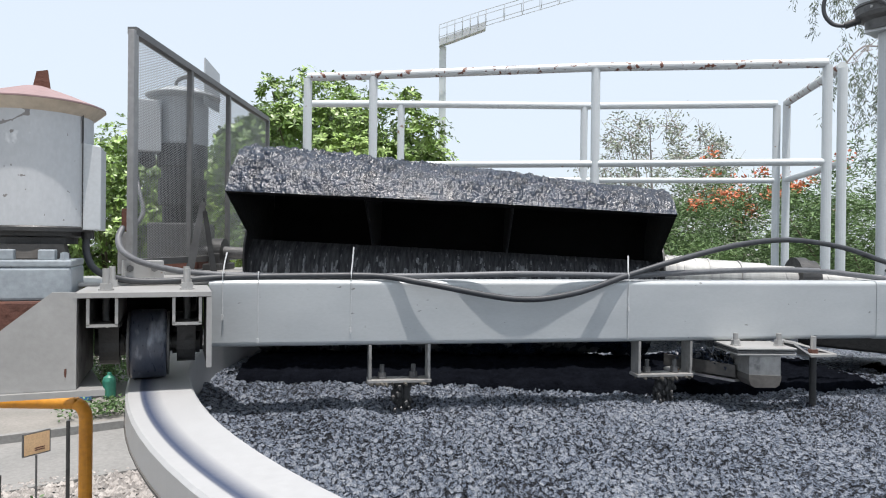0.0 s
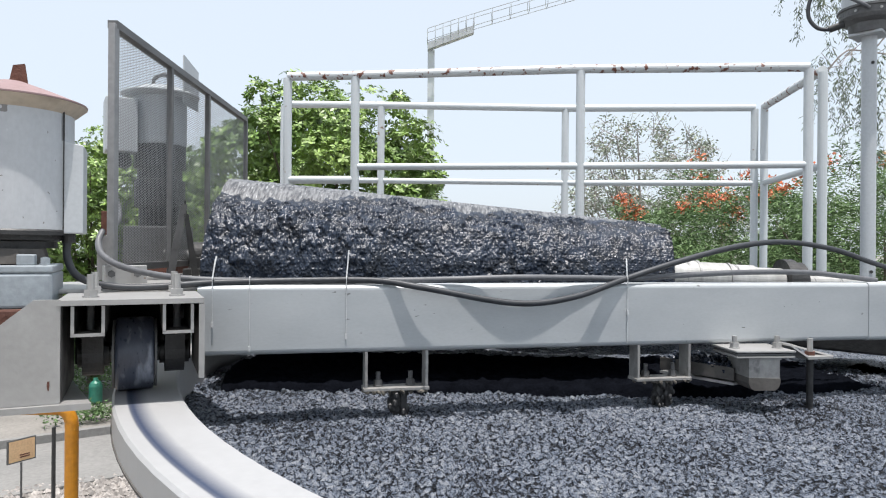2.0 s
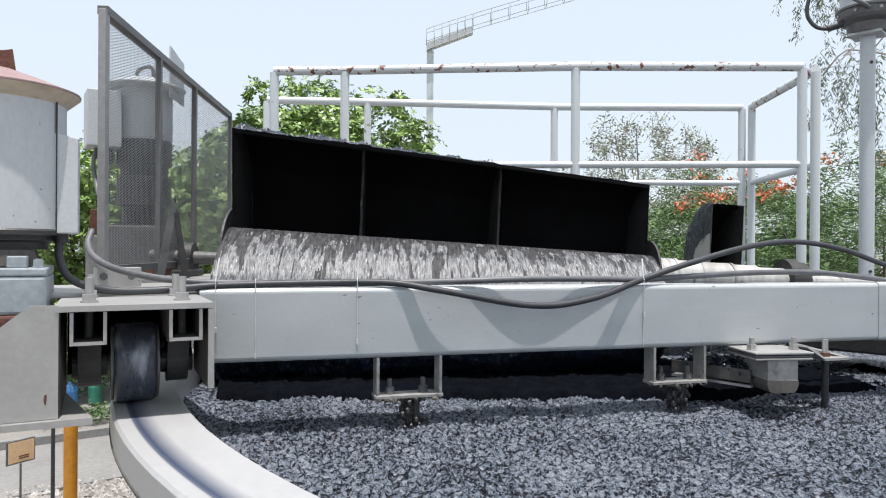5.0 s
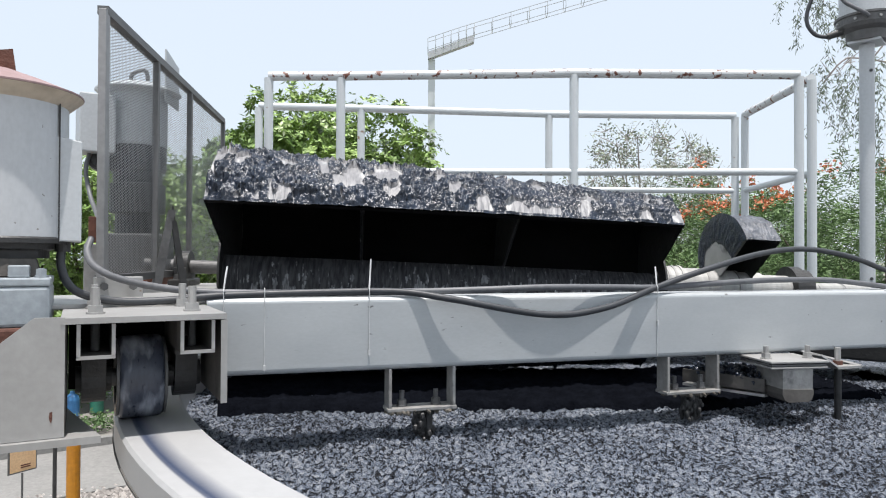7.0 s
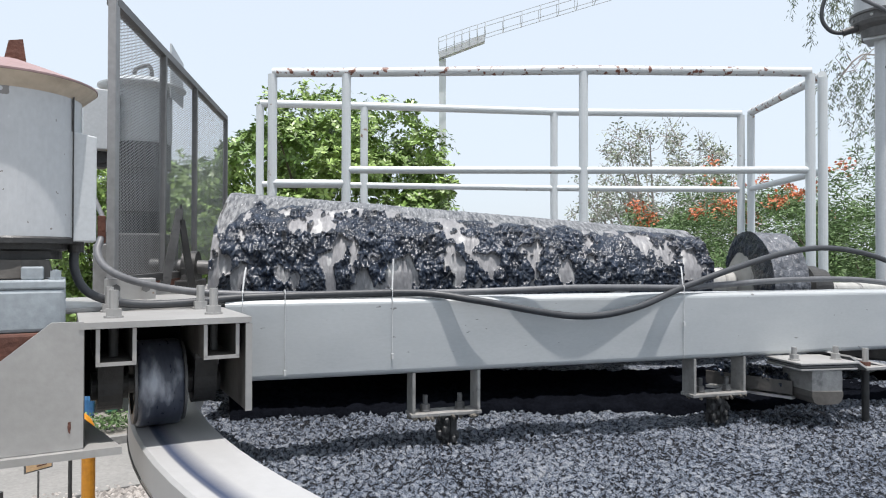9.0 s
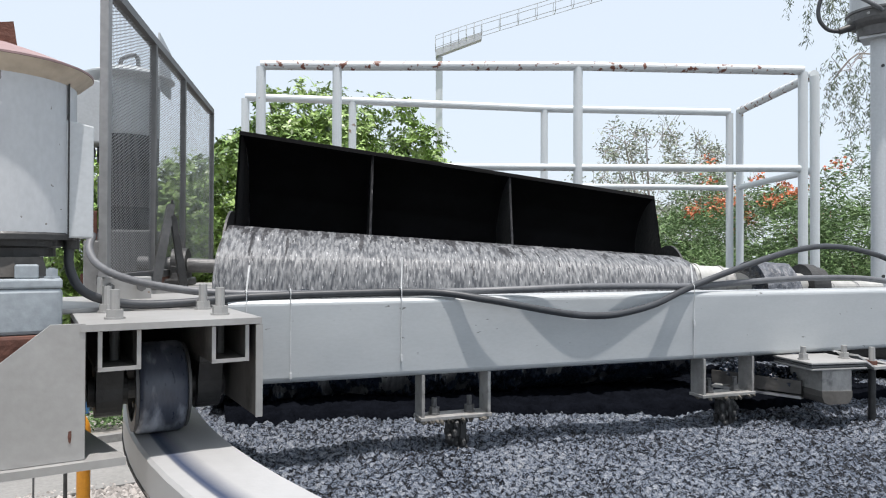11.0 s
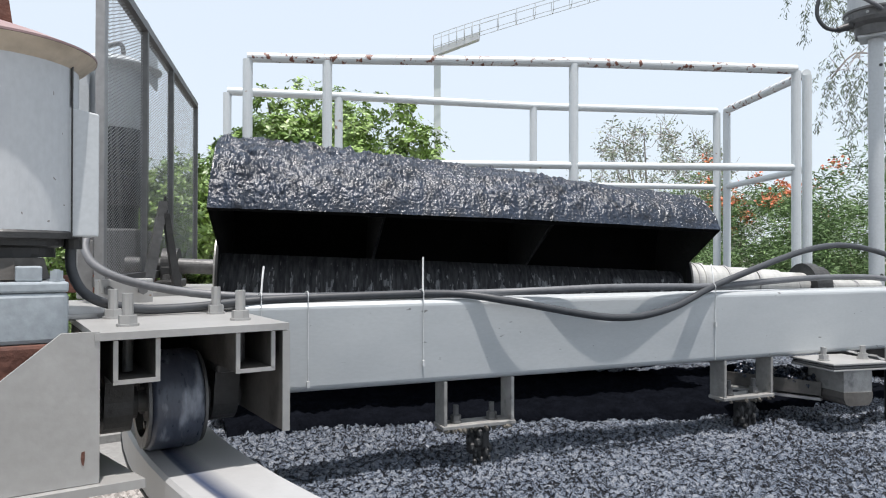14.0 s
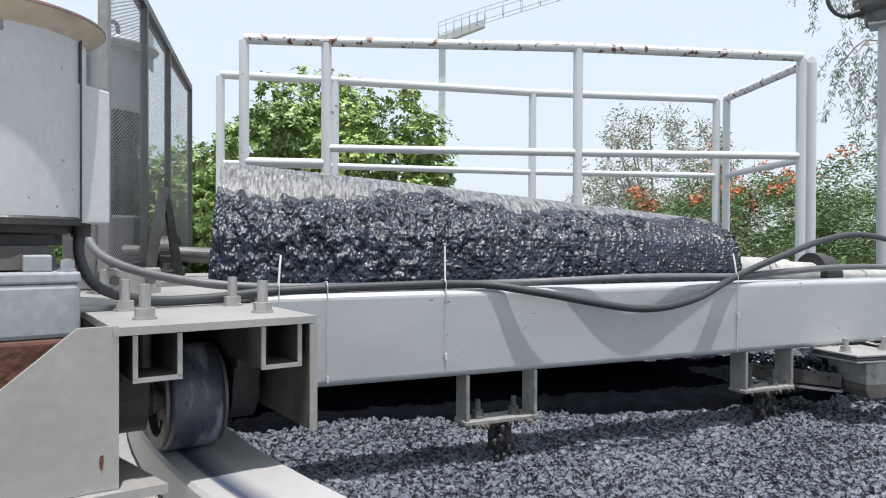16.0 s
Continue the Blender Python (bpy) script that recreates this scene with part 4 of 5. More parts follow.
def scoop_motor():
    """The second motor, behind the guard, that turns the scoop."""
    top = carried(thing("scoop_motor", "grey upright motor with rain cap behind the guard", "motor"))
    c = (-2.813, 1.335, 0)
    bm = revolve(bmesh.new(), [(0.0, 1.055), (0.106, 1.055), (0.11, 1.062), (0.11, 1.262), (0.0, 1.262)], 40, c)
    part("motor_body", bm, PAINT_GREY, top)
    bm = revolve(bmesh.new(), [(0.11, 1.262), (0.163, 1.274), (0.163, 1.279), (0.09, 1.31), (0.0, 1.316)], 40, c)
    part("rain_cap", bm, PAINT_GREY, top)
    bm = tube(bmesh.new(), [(c[0] - 0.03, c[1], 1.31), (c[0] - 0.026, c[1], 1.35), (c[0] + 0.012, c[1], 1.372), (c[0] + 0.03, c[1], 1.362), (c[0] + 0.034, c[1], 1.31)], 0.008, 8, 5)
    part("lifting_lug", bm, GREY_IRON, top)
    bm = box(bmesh.new(), c[0] - 0.158, c[1] - 0.05, 1.122, 0.125, 0.14, 0.225, 6, 0.005)
    tb = part("terminal_box", bm, PAINT_GREY, top)
    bm = rod(bmesh.new(), (c[0] - 0.149, c[1] - 0.06, 0.982), (c[0] - 0.145, c[1] + 0.01, 0.982), 0.034, 24)
    rod(bm, (c[0] - 0.150, c[1] - 0.072, 0.982), (c[0] - 0.149, c[1] - 0.06, 0.982), 0.020, 20)
    rod(bm, (c[0] - 0.148, c[1] - 0.02, 0.985), (c[0] - 0.148, c[1] - 0.02, 1.012), 0.03, 20)
    gland = part("cable_gland", bm, DARK_IRON, tb, "black ribbed cable gland")
    bm = tube(bmesh.new(), [(c[0] - 0.178, c[1] - 0.06, 1.01), (c[0] - 0.19, c[1] - 0.08, 0.94), (c[0] - 0.175, c[1] - 0.12, 0.84), (c[0] - 0.15, c[1] - 0.3, 0.74), (c[0] - 0.16, c[1] - 0.6, 0.68), (c[0] - 0.17, c[1] - 0.86, 0.67)], 0.0085)
    part("motor_cable", bm, RUBBER_GREY, top, smooth=True)
    bm = revolve(bmesh.new(), [(0, 0.70), (0.085, 0.70), (0.085, 0.78), (0.105, 0.785), (0.105, 0.90), (0.092, 0.905), (0.092, 0.95), (0.108, 0.955), (0.108, 1.054), (0, 1.054)], 40, c)
    part("coupling", bm, DARK_IRON, top)
    part("gearbox", box(bmesh.new(), c[0], c[1], 0.62, 0.22, 0.24, 0.16, SC_AZ, 0.008), GREY_IRON, top)
    part("gearbox_base", box(bmesh.new(), c[0], c[1], 0.51, 0.25, 0.26, 0.06, SC_AZ, 0.004), RUST, top)
    return top


def lever_frame():
    top = carried(thing("lever_frame", "A-shaped dark steel bracket beside the shaft bearing", "bracket"))
    for foot, head, w, mat in (((-2.786, 0.85, 0.498), (-2.736, 0.85, 0.774), 0.016, GREY_IRON), ((-2.694, 0.85, 0.498), (-2.730, 0.85, 0.737), 0.012, DARK_IRON)):
        a, b, u = Vector(foot), Vector(head), Vector((1, 0, 0))
        part("leg", prism(bmesh.new(), [a - u * w, a + u * w, b + u * w * 0.7, b - u * w * 0.7], (0, 1, 0), 0.03), mat, top)
    part("tip", prism(bmesh.new(), [(-2.742, 0.852, 0.737), (-2.726, 0.852, 0.737), (-2.731, 0.852, 0.789), (-2.736, 0.852, 0.789)], (0, 1, 0), 0.012), DARK_IRON, top)
    return top


# ---- handrails and walkway on the carriage
FRONT = [Vector((-2.155, 1.860, 0)), Vector((-1.820, 1.690, 0)), Vector((-0.756, 1.100, 0)), Vector((0.235, 0.520, 0))]
BACK = [Vector((-2.035, 2.600, 0)), Vector((-1.450, 2.350, 0)), Vector((-0.310, 1.910, 0)), Vector((0.790, 1.355, 0))]
SIDE = Vector((0.342, 0.522, 0))
RT, RM, RL, DECK = 1.553, 1.057, 0.985, 0.50


def up(p, z):
    return Vector((p.x, p.y, z))


def handrail(name, posts, label, top_mat, gap=False, lift=(0.0, 0.0, 0.0, 0.0)):
    top = carried(thing(name, label, "handrail", "handrails of the walkway"))
    for i, p in enumerate(posts):
        part("post", rod(bmesh.new(), up(p, DECK), up(p, RT - 0.01 + lift[i]), 0.0235, 18), RAIL_PAINT, top, smooth=False)
    for i, (a, b) in enumerate(zip(posts, posts[1:])):
        part("top_rail", rod(bmesh.new(), up(a, RT + lift[i]), up(b, RT + lift[i + 1]), 0.0235, 18), top_mat, top, "white pipe rail with rust spots")
    first = 1 if gap else 0
    for a, b in zip(posts[first:], posts[first + 1:]):
        part("mid_rail", rod(bmesh.new(), up(a, RM), up(b, RM), 0.0185, 16), RAIL_PAINT, top)
    if gap:
        part("mid_rail", rod(bmesh.new(), up(posts[0], RL), up(posts[1], RL), 0.022, 16), RAIL_PAINT, top)
    return top


def walkway():
    top = carried(thing("walkway_deck", "steel walkway deck along the carriage behind the scoop", "walkway"))
    off = Vector((0, 0, DECK - 0.012))
    # deck plate widened out of sight to shade the sludge behind the scoop
    bm = prism(bmesh.new(), [at_scoop(2.78, -0.57, 0) + off, at_scoop(0.5, -0.37, 0) + off, FRONT[3] + off, SIDE + off, BACK[3] + off, BACK[0] + off], (0, 0, 1), 0.012)
    part("deck_plate", bm, GREY_IRON, top)
    bm = prism(bmesh.new(), [FRONT[0] + off, FRONT[3] + off, FRONT[3] + off - Vector((0, 0, 0.1)), FRONT[0] + off - Vector((0, 0, 0.1))], (0.5, 0.85, 0), 0.01)
    part("stringer", bm, DARK_IRON, top)
    bm = prism(bmesh.new(), [BACK[0] + off, BACK[3] + off, BACK[3] + off - Vector((0, 0, 0.1)), BACK[0] + off - Vector((0, 0, 0.1))], (-0.5, -0.85, 0), 0.01)
    part("stringer", bm, DARK_IRON, top)
    return top


def centre_column():
    top = carried(thing("centre_column", "grey steel tube on the tank axis carrying a rotary contact head", "column"))
    y = 0.04
    part("tube", rod(bmesh.new(), (0, y, 0.40), (0, y, 1.545), 0.0295, 32), PAINT_GREY, top, smooth=False)
    for z in (0.527, 1.427):
        part("bolt_hole", rod(bmesh.new(), (-0.014, y - 0.0245, z), (-0.0165, y - 0.0285, z), 0.007, 12), DARK_IRON, top)
    part("head_plate", box(bmesh.new(), 0, y, 1.551, 0.125, 0.125, 0.01, 20), PAINT_GREY, top)
    bm = revolve(bmesh.new(), [(0.0, 1.556), (0.078, 1.556), (0.082, 1.595), (0.108, 1.607), (0.117, 1.622), (0.119, 1.650), (0.125, 1.653), (0.125, 1.662), (0.0, 1.662)], 48, (0, y, 0))
    ring = part("head_ring", bm, GREY_IRON, top, "dark cast ring of the contact head")
    bm = revolve(bmesh.new(), [(0.107, 1.662), (0.107, 1.95), (0.0, 1.955)], 48, (0, y, 0))
    part("head_cover", bm, PAINT_GREY, top)
    for a in range(0, 360, 45):
        d = Vector((math.cos(radians(a + 10)), math.sin(radians(a + 10)), 0))
        part("ring_screw", rod(bmesh.new(), d * 0.117 + Vector((0, y, 1.636)), d * 0.123 + Vector((0, y, 1.636)), 0.006, 8), STEEL, ring)
    lf = Vector((-0.68, 0.73, 0))
    fr = Vector((-0.73, -0.68, 0))
    c = Vector((0, y, 0))

    def at(u, v, z):
        return c + lf * u + fr * v + Vector((0, 0, z))
    part("supply_cable", tube(bmesh.new(), [at(0.115, 0.03, 1.590), at(0.165, 0.03, 1.588), at(0.205, 0.03, 1.602), at(0.235, 0.03, 1.645), at(0.238, 0.03, 1.70), at(0.215, 0.03, 1.77), at(0.17, 0.03, 1.84)], 0.0085), RUBBER, top, smooth=True)
    part("cable_gland", rod(bmesh.new(), at(0.10, 0.03, 1.604), at(0.158, 0.03, 1.587), 0.015, 16), DARK_IRON, ring)
    part("supply_cable", tube(bmesh.new(), [at(0.02, 0.122, 1.636), at(0.04, 0.135, 1.648), at(0.08, 0.135, 1.675), at(0.11, 0.13, 1.70), at(0.14, 0.12, 1.75)], 0.0085), RUBBER_GREY, top, smooth=True)
    bm = box(bmesh.new(), 0.0, y, 0.30, 0.5, 0.5, 0.2, 20, 0.01)
    part("column_base", bm, DARK_IRON, top)
    return top


def control_cables():
    out = []
    runs = [
        ("power_cable", "black rubber cable sagging along the beam", RUBBER, 0.0095,
         [(-3.06, 0.08, 0.645), (-3.06, 0.075, 0.58), (-3.03, 0.06, 0.53), (-2.95, 0.07, 0.505), (-2.84, 0.075, 0.503), (-2.70, 0.075, 0.512), on_beam(-0.15, -0.02, 0.517), on_beam(0.06, -0.010, 0.517),
          on_beam(0.2, 0.034, 0.497), on_beam(0.47, 0.058, 0.452), on_beam(0.66, 0.046, 0.468), on_beam(0.85, -0.002, 0.519), on_beam(1.05, -0.02, 0.575), on_beam(1.3, -0.06, 0.628), on_beam(1.52, -0.10, 0.645),
          on_beam(1.75, -0.13, 0.62), on_beam(1.95, -0.14, 0.565), on_beam(2.15, -0.13, 0.517)]),
        ("control_cable", "grey conduit cable lying on the beam", RUBBER_GREY, 0.0095,
         [(-2.995, 0.42, 0.66), (-3.005, 0.38, 0.62), (-2.985, 0.32, 0.58), (-2.92, 0.24, 0.548), (-2.80, 0.15, 0.525), (-2.65, 0.105, 0.516), on_beam(-0.10, -0.045, 0.515), on_beam(0.15, -0.04, 0.516),
          on_beam(0.30, 0.0, 0.521), on_beam(0.48, 0.026, 0.527), on_beam(0.68, 0.01, 0.525), on_beam(0.87, -0.01, 0.522), on_beam(1.05, -0.025, 0.530), on_beam(1.3, -0.045, 0.540),
          on_beam(1.55, -0.05, 0.540), on_beam(1.72, -0.05, 0.526), on_beam(1.85, -0.05, 0.512)])]
    for name, label, mat, r, pts in runs:
        top = carried(thing(name, label, "cable", "cables along the beam"))
        part("run", tube(bmesh.new(), pts, r, 10, 8), mat, top, smooth=True)
        out.append(top)
    return out


def cable_ties():
    for s, tail, drop in ((-0.395, 0.05, 0.12), (-0.295, 0.0, 0.19), (-0.025, 0.07, 0.16), (0.86, 0.05, 0.19)):
        top = carried(thing("cable_tie", "thin white nylon cable tie round the beam", "cable tie", "ties round the beam"))
        strap = part("strap", tube(bmesh.new(), [on_beam(s, -0.09, 0.508), on_beam(s, -0.005, 0.530), on_beam(s, 0.006, 0.505), on_beam(s, 0.005, 0.46), on_beam(s, 0.004, 0.505 - drop)], 0.0012, 6, 6), WHITE_TIE, top)
        if tail:
            part("tail", tube(bmesh.new(), [on_beam(s, 0.0, 0.525), on_beam(s + 0.004, -0.01, 0.56), on_beam(s + 0.008, -0.02, 0.535 + tail)], 0.0022, 6, 6), WHITE_TIE, strap)
        bm = bmesh.new()
        box(bm, *on_beam(s, 0.006, 0.505 - drop + (0.10 if s > 0.5 else 0.012)), 0.006, 0.006, 0.014, BEAM_TURN)
        part("lock", bm, WHITE_TIE, strap)


def sample_trough():
    """Bolted trough end in front of the beam, running back under it."""
    top = carried(thing("collecting_trough", "stainless trough with bolted lid plate under the beam", "trough"))
    turn = -19
    c = Vector((-1.085, -0.345, 0)) - Vector((math.cos(radians(turn)), math.sin(radians(turn)), 0)) * 0.016
    ax, ay = Vector((math.cos(radians(turn)), math.sin(radians(turn)), 0)), Vector((-math.sin(radians(turn)), math.cos(radians(turn)), 0))
    bm = box(bmesh.new(), c.x, c.y, 0.303, 0.190, 0.165, 0.007, turn, 0.002)
    part("lid_plate", bm, STEEL, top)
    bm = box(bmesh.new(), c.x, c.y, 0.2935, 0.182, 0.158, 0.006, turn, 0.002)
    part("gasket_plate", bm, GREY_IRON, top)
    part("flange_plate", box(bmesh.new(), c.x, c.y, 0.286, 0.187, 0.162, 0.006, turn, 0.002), STEEL, top)
    bm = bmesh.new()
    prof = [(-0.049, 0.283), (-0.049, 0.205), (-0.042, 0.190), (-0.030, 0.183), (0.034, 0.183), (0.044, 0.190), (0.050, 0.205), (0.050, 0.283)]
    prism(bm, [c + ax * a - ay * 0.07 + Vector((0, 0, z)) for a, z in prof], ay, 0.13)
    end = part("trough_end", bm, DIRTY_STEEL, top, "rounded trough end, wet below")
    low = [(-0.0505, 0.222), (-0.0505, 0.205), (-0.043, 0.189), (-0.030, 0.182), (0.034, 0.182), (0.045, 0.189), (0.0515, 0.205), (0.0515, 0.219)]
    bm = prism(bmesh.new(), [c + ax * a - ay * 0.0715 + Vector((0, 0, z)) for a, z in low], ay, 0.133)
    part("wet_band", bm, GRIME_SHADE, end, "black wet band along the waterline")
    for k in (-0.070, 0.070):
        q = c + ax * k - ay * 0.02
        part("stud", bolt(bmesh.new(), q.x, q.y, 0.306, 0.345, 0.008, 0.014), STEEL, top)
    back = Vector((-0.25, 0.97, 0)).normalized()
    side = Vector((back.y, -back.x, 0))
    # walls in the dark steel: dirt with the under-beam shade coloured in
    for k in (-0.075, 0.075):
        p = c + ay * 0.04 + side * k
        bm = prism(bmesh.new(), [p + Vector((0, 0, 0.20)), p + back * 0.27 + Vector((0, 0, 0.20)), p + back * 0.27 + Vector((0, 0, 0.240)), p + Vector((0, 0, 0.240))], side, 0.008)
        part("trough_wall", bm, GRIME_SHADE, top)
    p = c + ay * 0.04
    bm = prism(bmesh.new(), [p - side * 0.075, p + side * 0.075, p + side * 0.075 + back * 0.27, p - side * 0.075 + back * 0.27], (0, 0, 1), 0.008)
    bmesh.ops.translate(bm, vec=(0, 0, 0.185), verts=bm.verts[:])
    part("trough_floor", bm, STEEL, top)
    rnd = random.Random(5)
    bm = bmesh.new()
    for _ in range(230):
        q = p + back * rnd.uniform(0.02, 0.26) + side * rnd.uniform(-0.068, 0.068)
        r = rnd.uniform(0.006, 0.013)
        bmesh.ops.create_icosphere(bm, subdivisions=1, radius=r, matrix=pose(q.x, q.y, rnd.uniform(0.218, 0.256), rnd.uniform(0, 90), rnd.uniform(0, 90), 0) @ Matrix.Diagonal((1.3, 0.9, 0.8, 1)))
    tagged(part("sludge_filling", bm, WET_SLUDGE, top, "dark crumbly sludge clods in the trough"), kind="stuff")
    return top


def level_rod():
    top = carried(thing("level_bracket", "folded steel bracket with a threaded rod into the sludge", "bracket"))
    c = Vector((-0.905, -0.392, 0))
    bm = bmesh.new()
    prism(bm, [c + Vector((-0.045, -0.03, 0.270)), c + Vector((0.05, -0.045, 0.270)), c + Vector((0.065, 0.02, 0.270)), c + Vector((-0.03, 0.035, 0.270))], (0, 0, 1), 0.008)
    prism(bm, [c + Vector((-0.045, -0.03, 0.275)), c + Vector((-0.03, 0.035, 0.275)), c + Vector((-0.09, 0.055, 0.312)), c + Vector((-0.10, -0.012, 0.312))], (0.4, 0.1, 0.9), 0.006)
    prism(bm, [c + Vector((0.05, -0.045, 0.275)), c + Vector((0.065, 0.02, 0.275)), c + Vector((-0.02, 0.16, 0.316)), c + Vector((-0.05, 0.14, 0.316))], (0.4, 0.1, 0.9), 0.006)
    part("folded_plate", bm, STEEL, top)
    part("stud", rod(bmesh.new(), (c.x, c.y, 0.278), (c.x, c.y, 0.332), 0.009, 12), STEEL, top)
    part("nut", rod(bmesh.new(), (c.x, c.y, 0.278), (c.x, c.y, 0.290), 0.016, 6), RUST, top, "rusty hex nut")
    part("dip_rod", rod(bmesh.new(), (c.x, c.y, 0.275), (c.x, c.y, 0.10), 0.0105, 14), DARK_IRON, top, "sludge-blackened rod")
    return top


def beam_shoe():
    top = carried(thing("mounting_shoe", "small galvanised clamp block on the beam", "bracket"))
    bm = box(bmesh.new(), -2.93, 0.33, 0.525, 0.12, 0.03, 0.06, 12, 0.003)
    part("clamp", bm, STEEL, top)
    bm = box(bmesh.new(), -2.93, 0.30, 0.494, 0.5, 0.42, 0.012, 12, 0.003)
    part("support_plate", bm, STEEL, top)
    for dx in (-0.035, 0.035):
        q = rod(bmesh.new(), (-2.93 + dx, 0.312, 0.53), (-2.93 + dx, 0.300, 0.53), 0.011, 6)
        part("stud", q, GREY_IRON, top)
    return top


carriage_beam()
for s in (0.125, 0.995):
    hanger(s)
wheel_bracket()
shade_sheet()
WHEEL = running_wheel()
drive_motor()
SCOOP = spiral_scoop()
scoop_bearing()
end_bearing()
mesh_guard()
scoop_motor()
lever_frame()
handrail("handrail", FRONT, "white painted pipe handrail with rusty top rail", RAIL_RUST, True, (0.0, 0.005, 0.020, 0.004))
handrail("handrail", BACK, "white painted pipe handrail along the far side", RAIL_PAINT)
handrail("handrail", [SIDE, BACK[3] + Vector((0.02, -0.06, 0))], "short white pipe handrail closing the walkway's end", RAIL_RUST)
walkway()
centre_column()
control_cables()
cable_ties()
sample_trough()
level_rod()
beam_shoe()


# ---- surroundings, placed by bearing (degrees from +y towards +x) and distance from the stand
EYE = Vector((-2.82, -2.03, 0.612 + DATUM))


def away(bearing, d, z=0.0):
    return Vector((EYE.x + d * math.sin(radians(bearing)), EYE.y + d * math.cos(radians(bearing)), z))


def leaf_cloud(rnd, clumps, per, size, droop=0.3, long=2.2):
    """Small bent leaves round clump centres: list of (centre, radius)."""
    verts, faces = [], []
    for c, rad in clumps:
        for _ in range(per):
            d = Vector((rnd.gauss(0, 1), rnd.gauss(0, 1), rnd.gauss(0, 0.8)))
            d.normalize()
            p = c + d * rad * rnd.uniform(0.35, 1.05)
            way = Vector((rnd.gauss(0, 1), rnd.gauss(0, 1), rnd.gauss(-droop, 0.5))).normalized()
            side = way.cross(Vector((rnd.gauss(0, 1), rnd.gauss(0, 1), rnd.gauss(0, 1)))).normalized()
            l, w = size * rnd.uniform(0.7, 1.3), size * rnd.uniform(0.7, 1.3) / long
            k = len(verts)
            verts += [tuple(p), tuple(p + way * l * 0.5 + side * w * 0.5), tuple(p + way * l), tuple(p + way * l * 0.5 - side * w * 0.5)]
            faces.append((k, k + 1, k + 2, k + 3))
    return verts, faces


def rosettes(rnd, clumps, per, size):
    """Broad leaves in whorls of seven at twig ends, tilted outwards from each clump."""
    verts, faces = [], []
    for c, rad in clumps:
        for _ in range(per):
            d = Vector((rnd.gauss(0, 1), rnd.gauss(0, 1), rnd.gauss(0.35, 0.9))).normalized()
            p = c + d * rad * rnd.uniform(0.5, 1.05)
            n = (d + Vector((0, 0, 0.7))).normalized()
            u = n.cross(Vector((rnd.gauss(0, 1), rnd.gauss(0, 1), rnd.gauss(0, 1)))).normalized()
            v = n.cross(u)
            for i in range(7):
                a = 2 * math.pi * i / 7 + rnd.uniform(-0.3, 0.3)
                out = u * math.cos(a) + v * math.sin(a)
                way = (out + n * rnd.uniform(-0.25, 0.6)).normalized()
                side = way.cross(n).normalized()
                l, w = size * rnd.uniform(0.7, 1.25), size * rnd.uniform(0.19, 0.27)
                k = len(verts)
                verts += [tuple(p), tuple(p + way * l * 0.6 + side * w), tuple(p + way * l), tuple(p + way * l * 0.6 - side * w)]
                faces.append((k, k + 1, k + 2, k + 3))
    return verts, faces


def crown_mesh(name, parts):
    V, F, index = [], [], []
    mats = []
    for i, (v, f, mat) in enumerate(parts):
        k = len(V)
        V += v
        F += [tuple(a + k for a in q) for q in f]
        index += [i] * len(f)
        mats.append(mat)
    me = bpy.data.meshes.new(name)
    me.from_pydata(V, [], F)
    for m in mats:
        me.materials.append(m)
    me.polygons.foreach_set("material_index", np.array(index, dtype=np.int32))
    return me


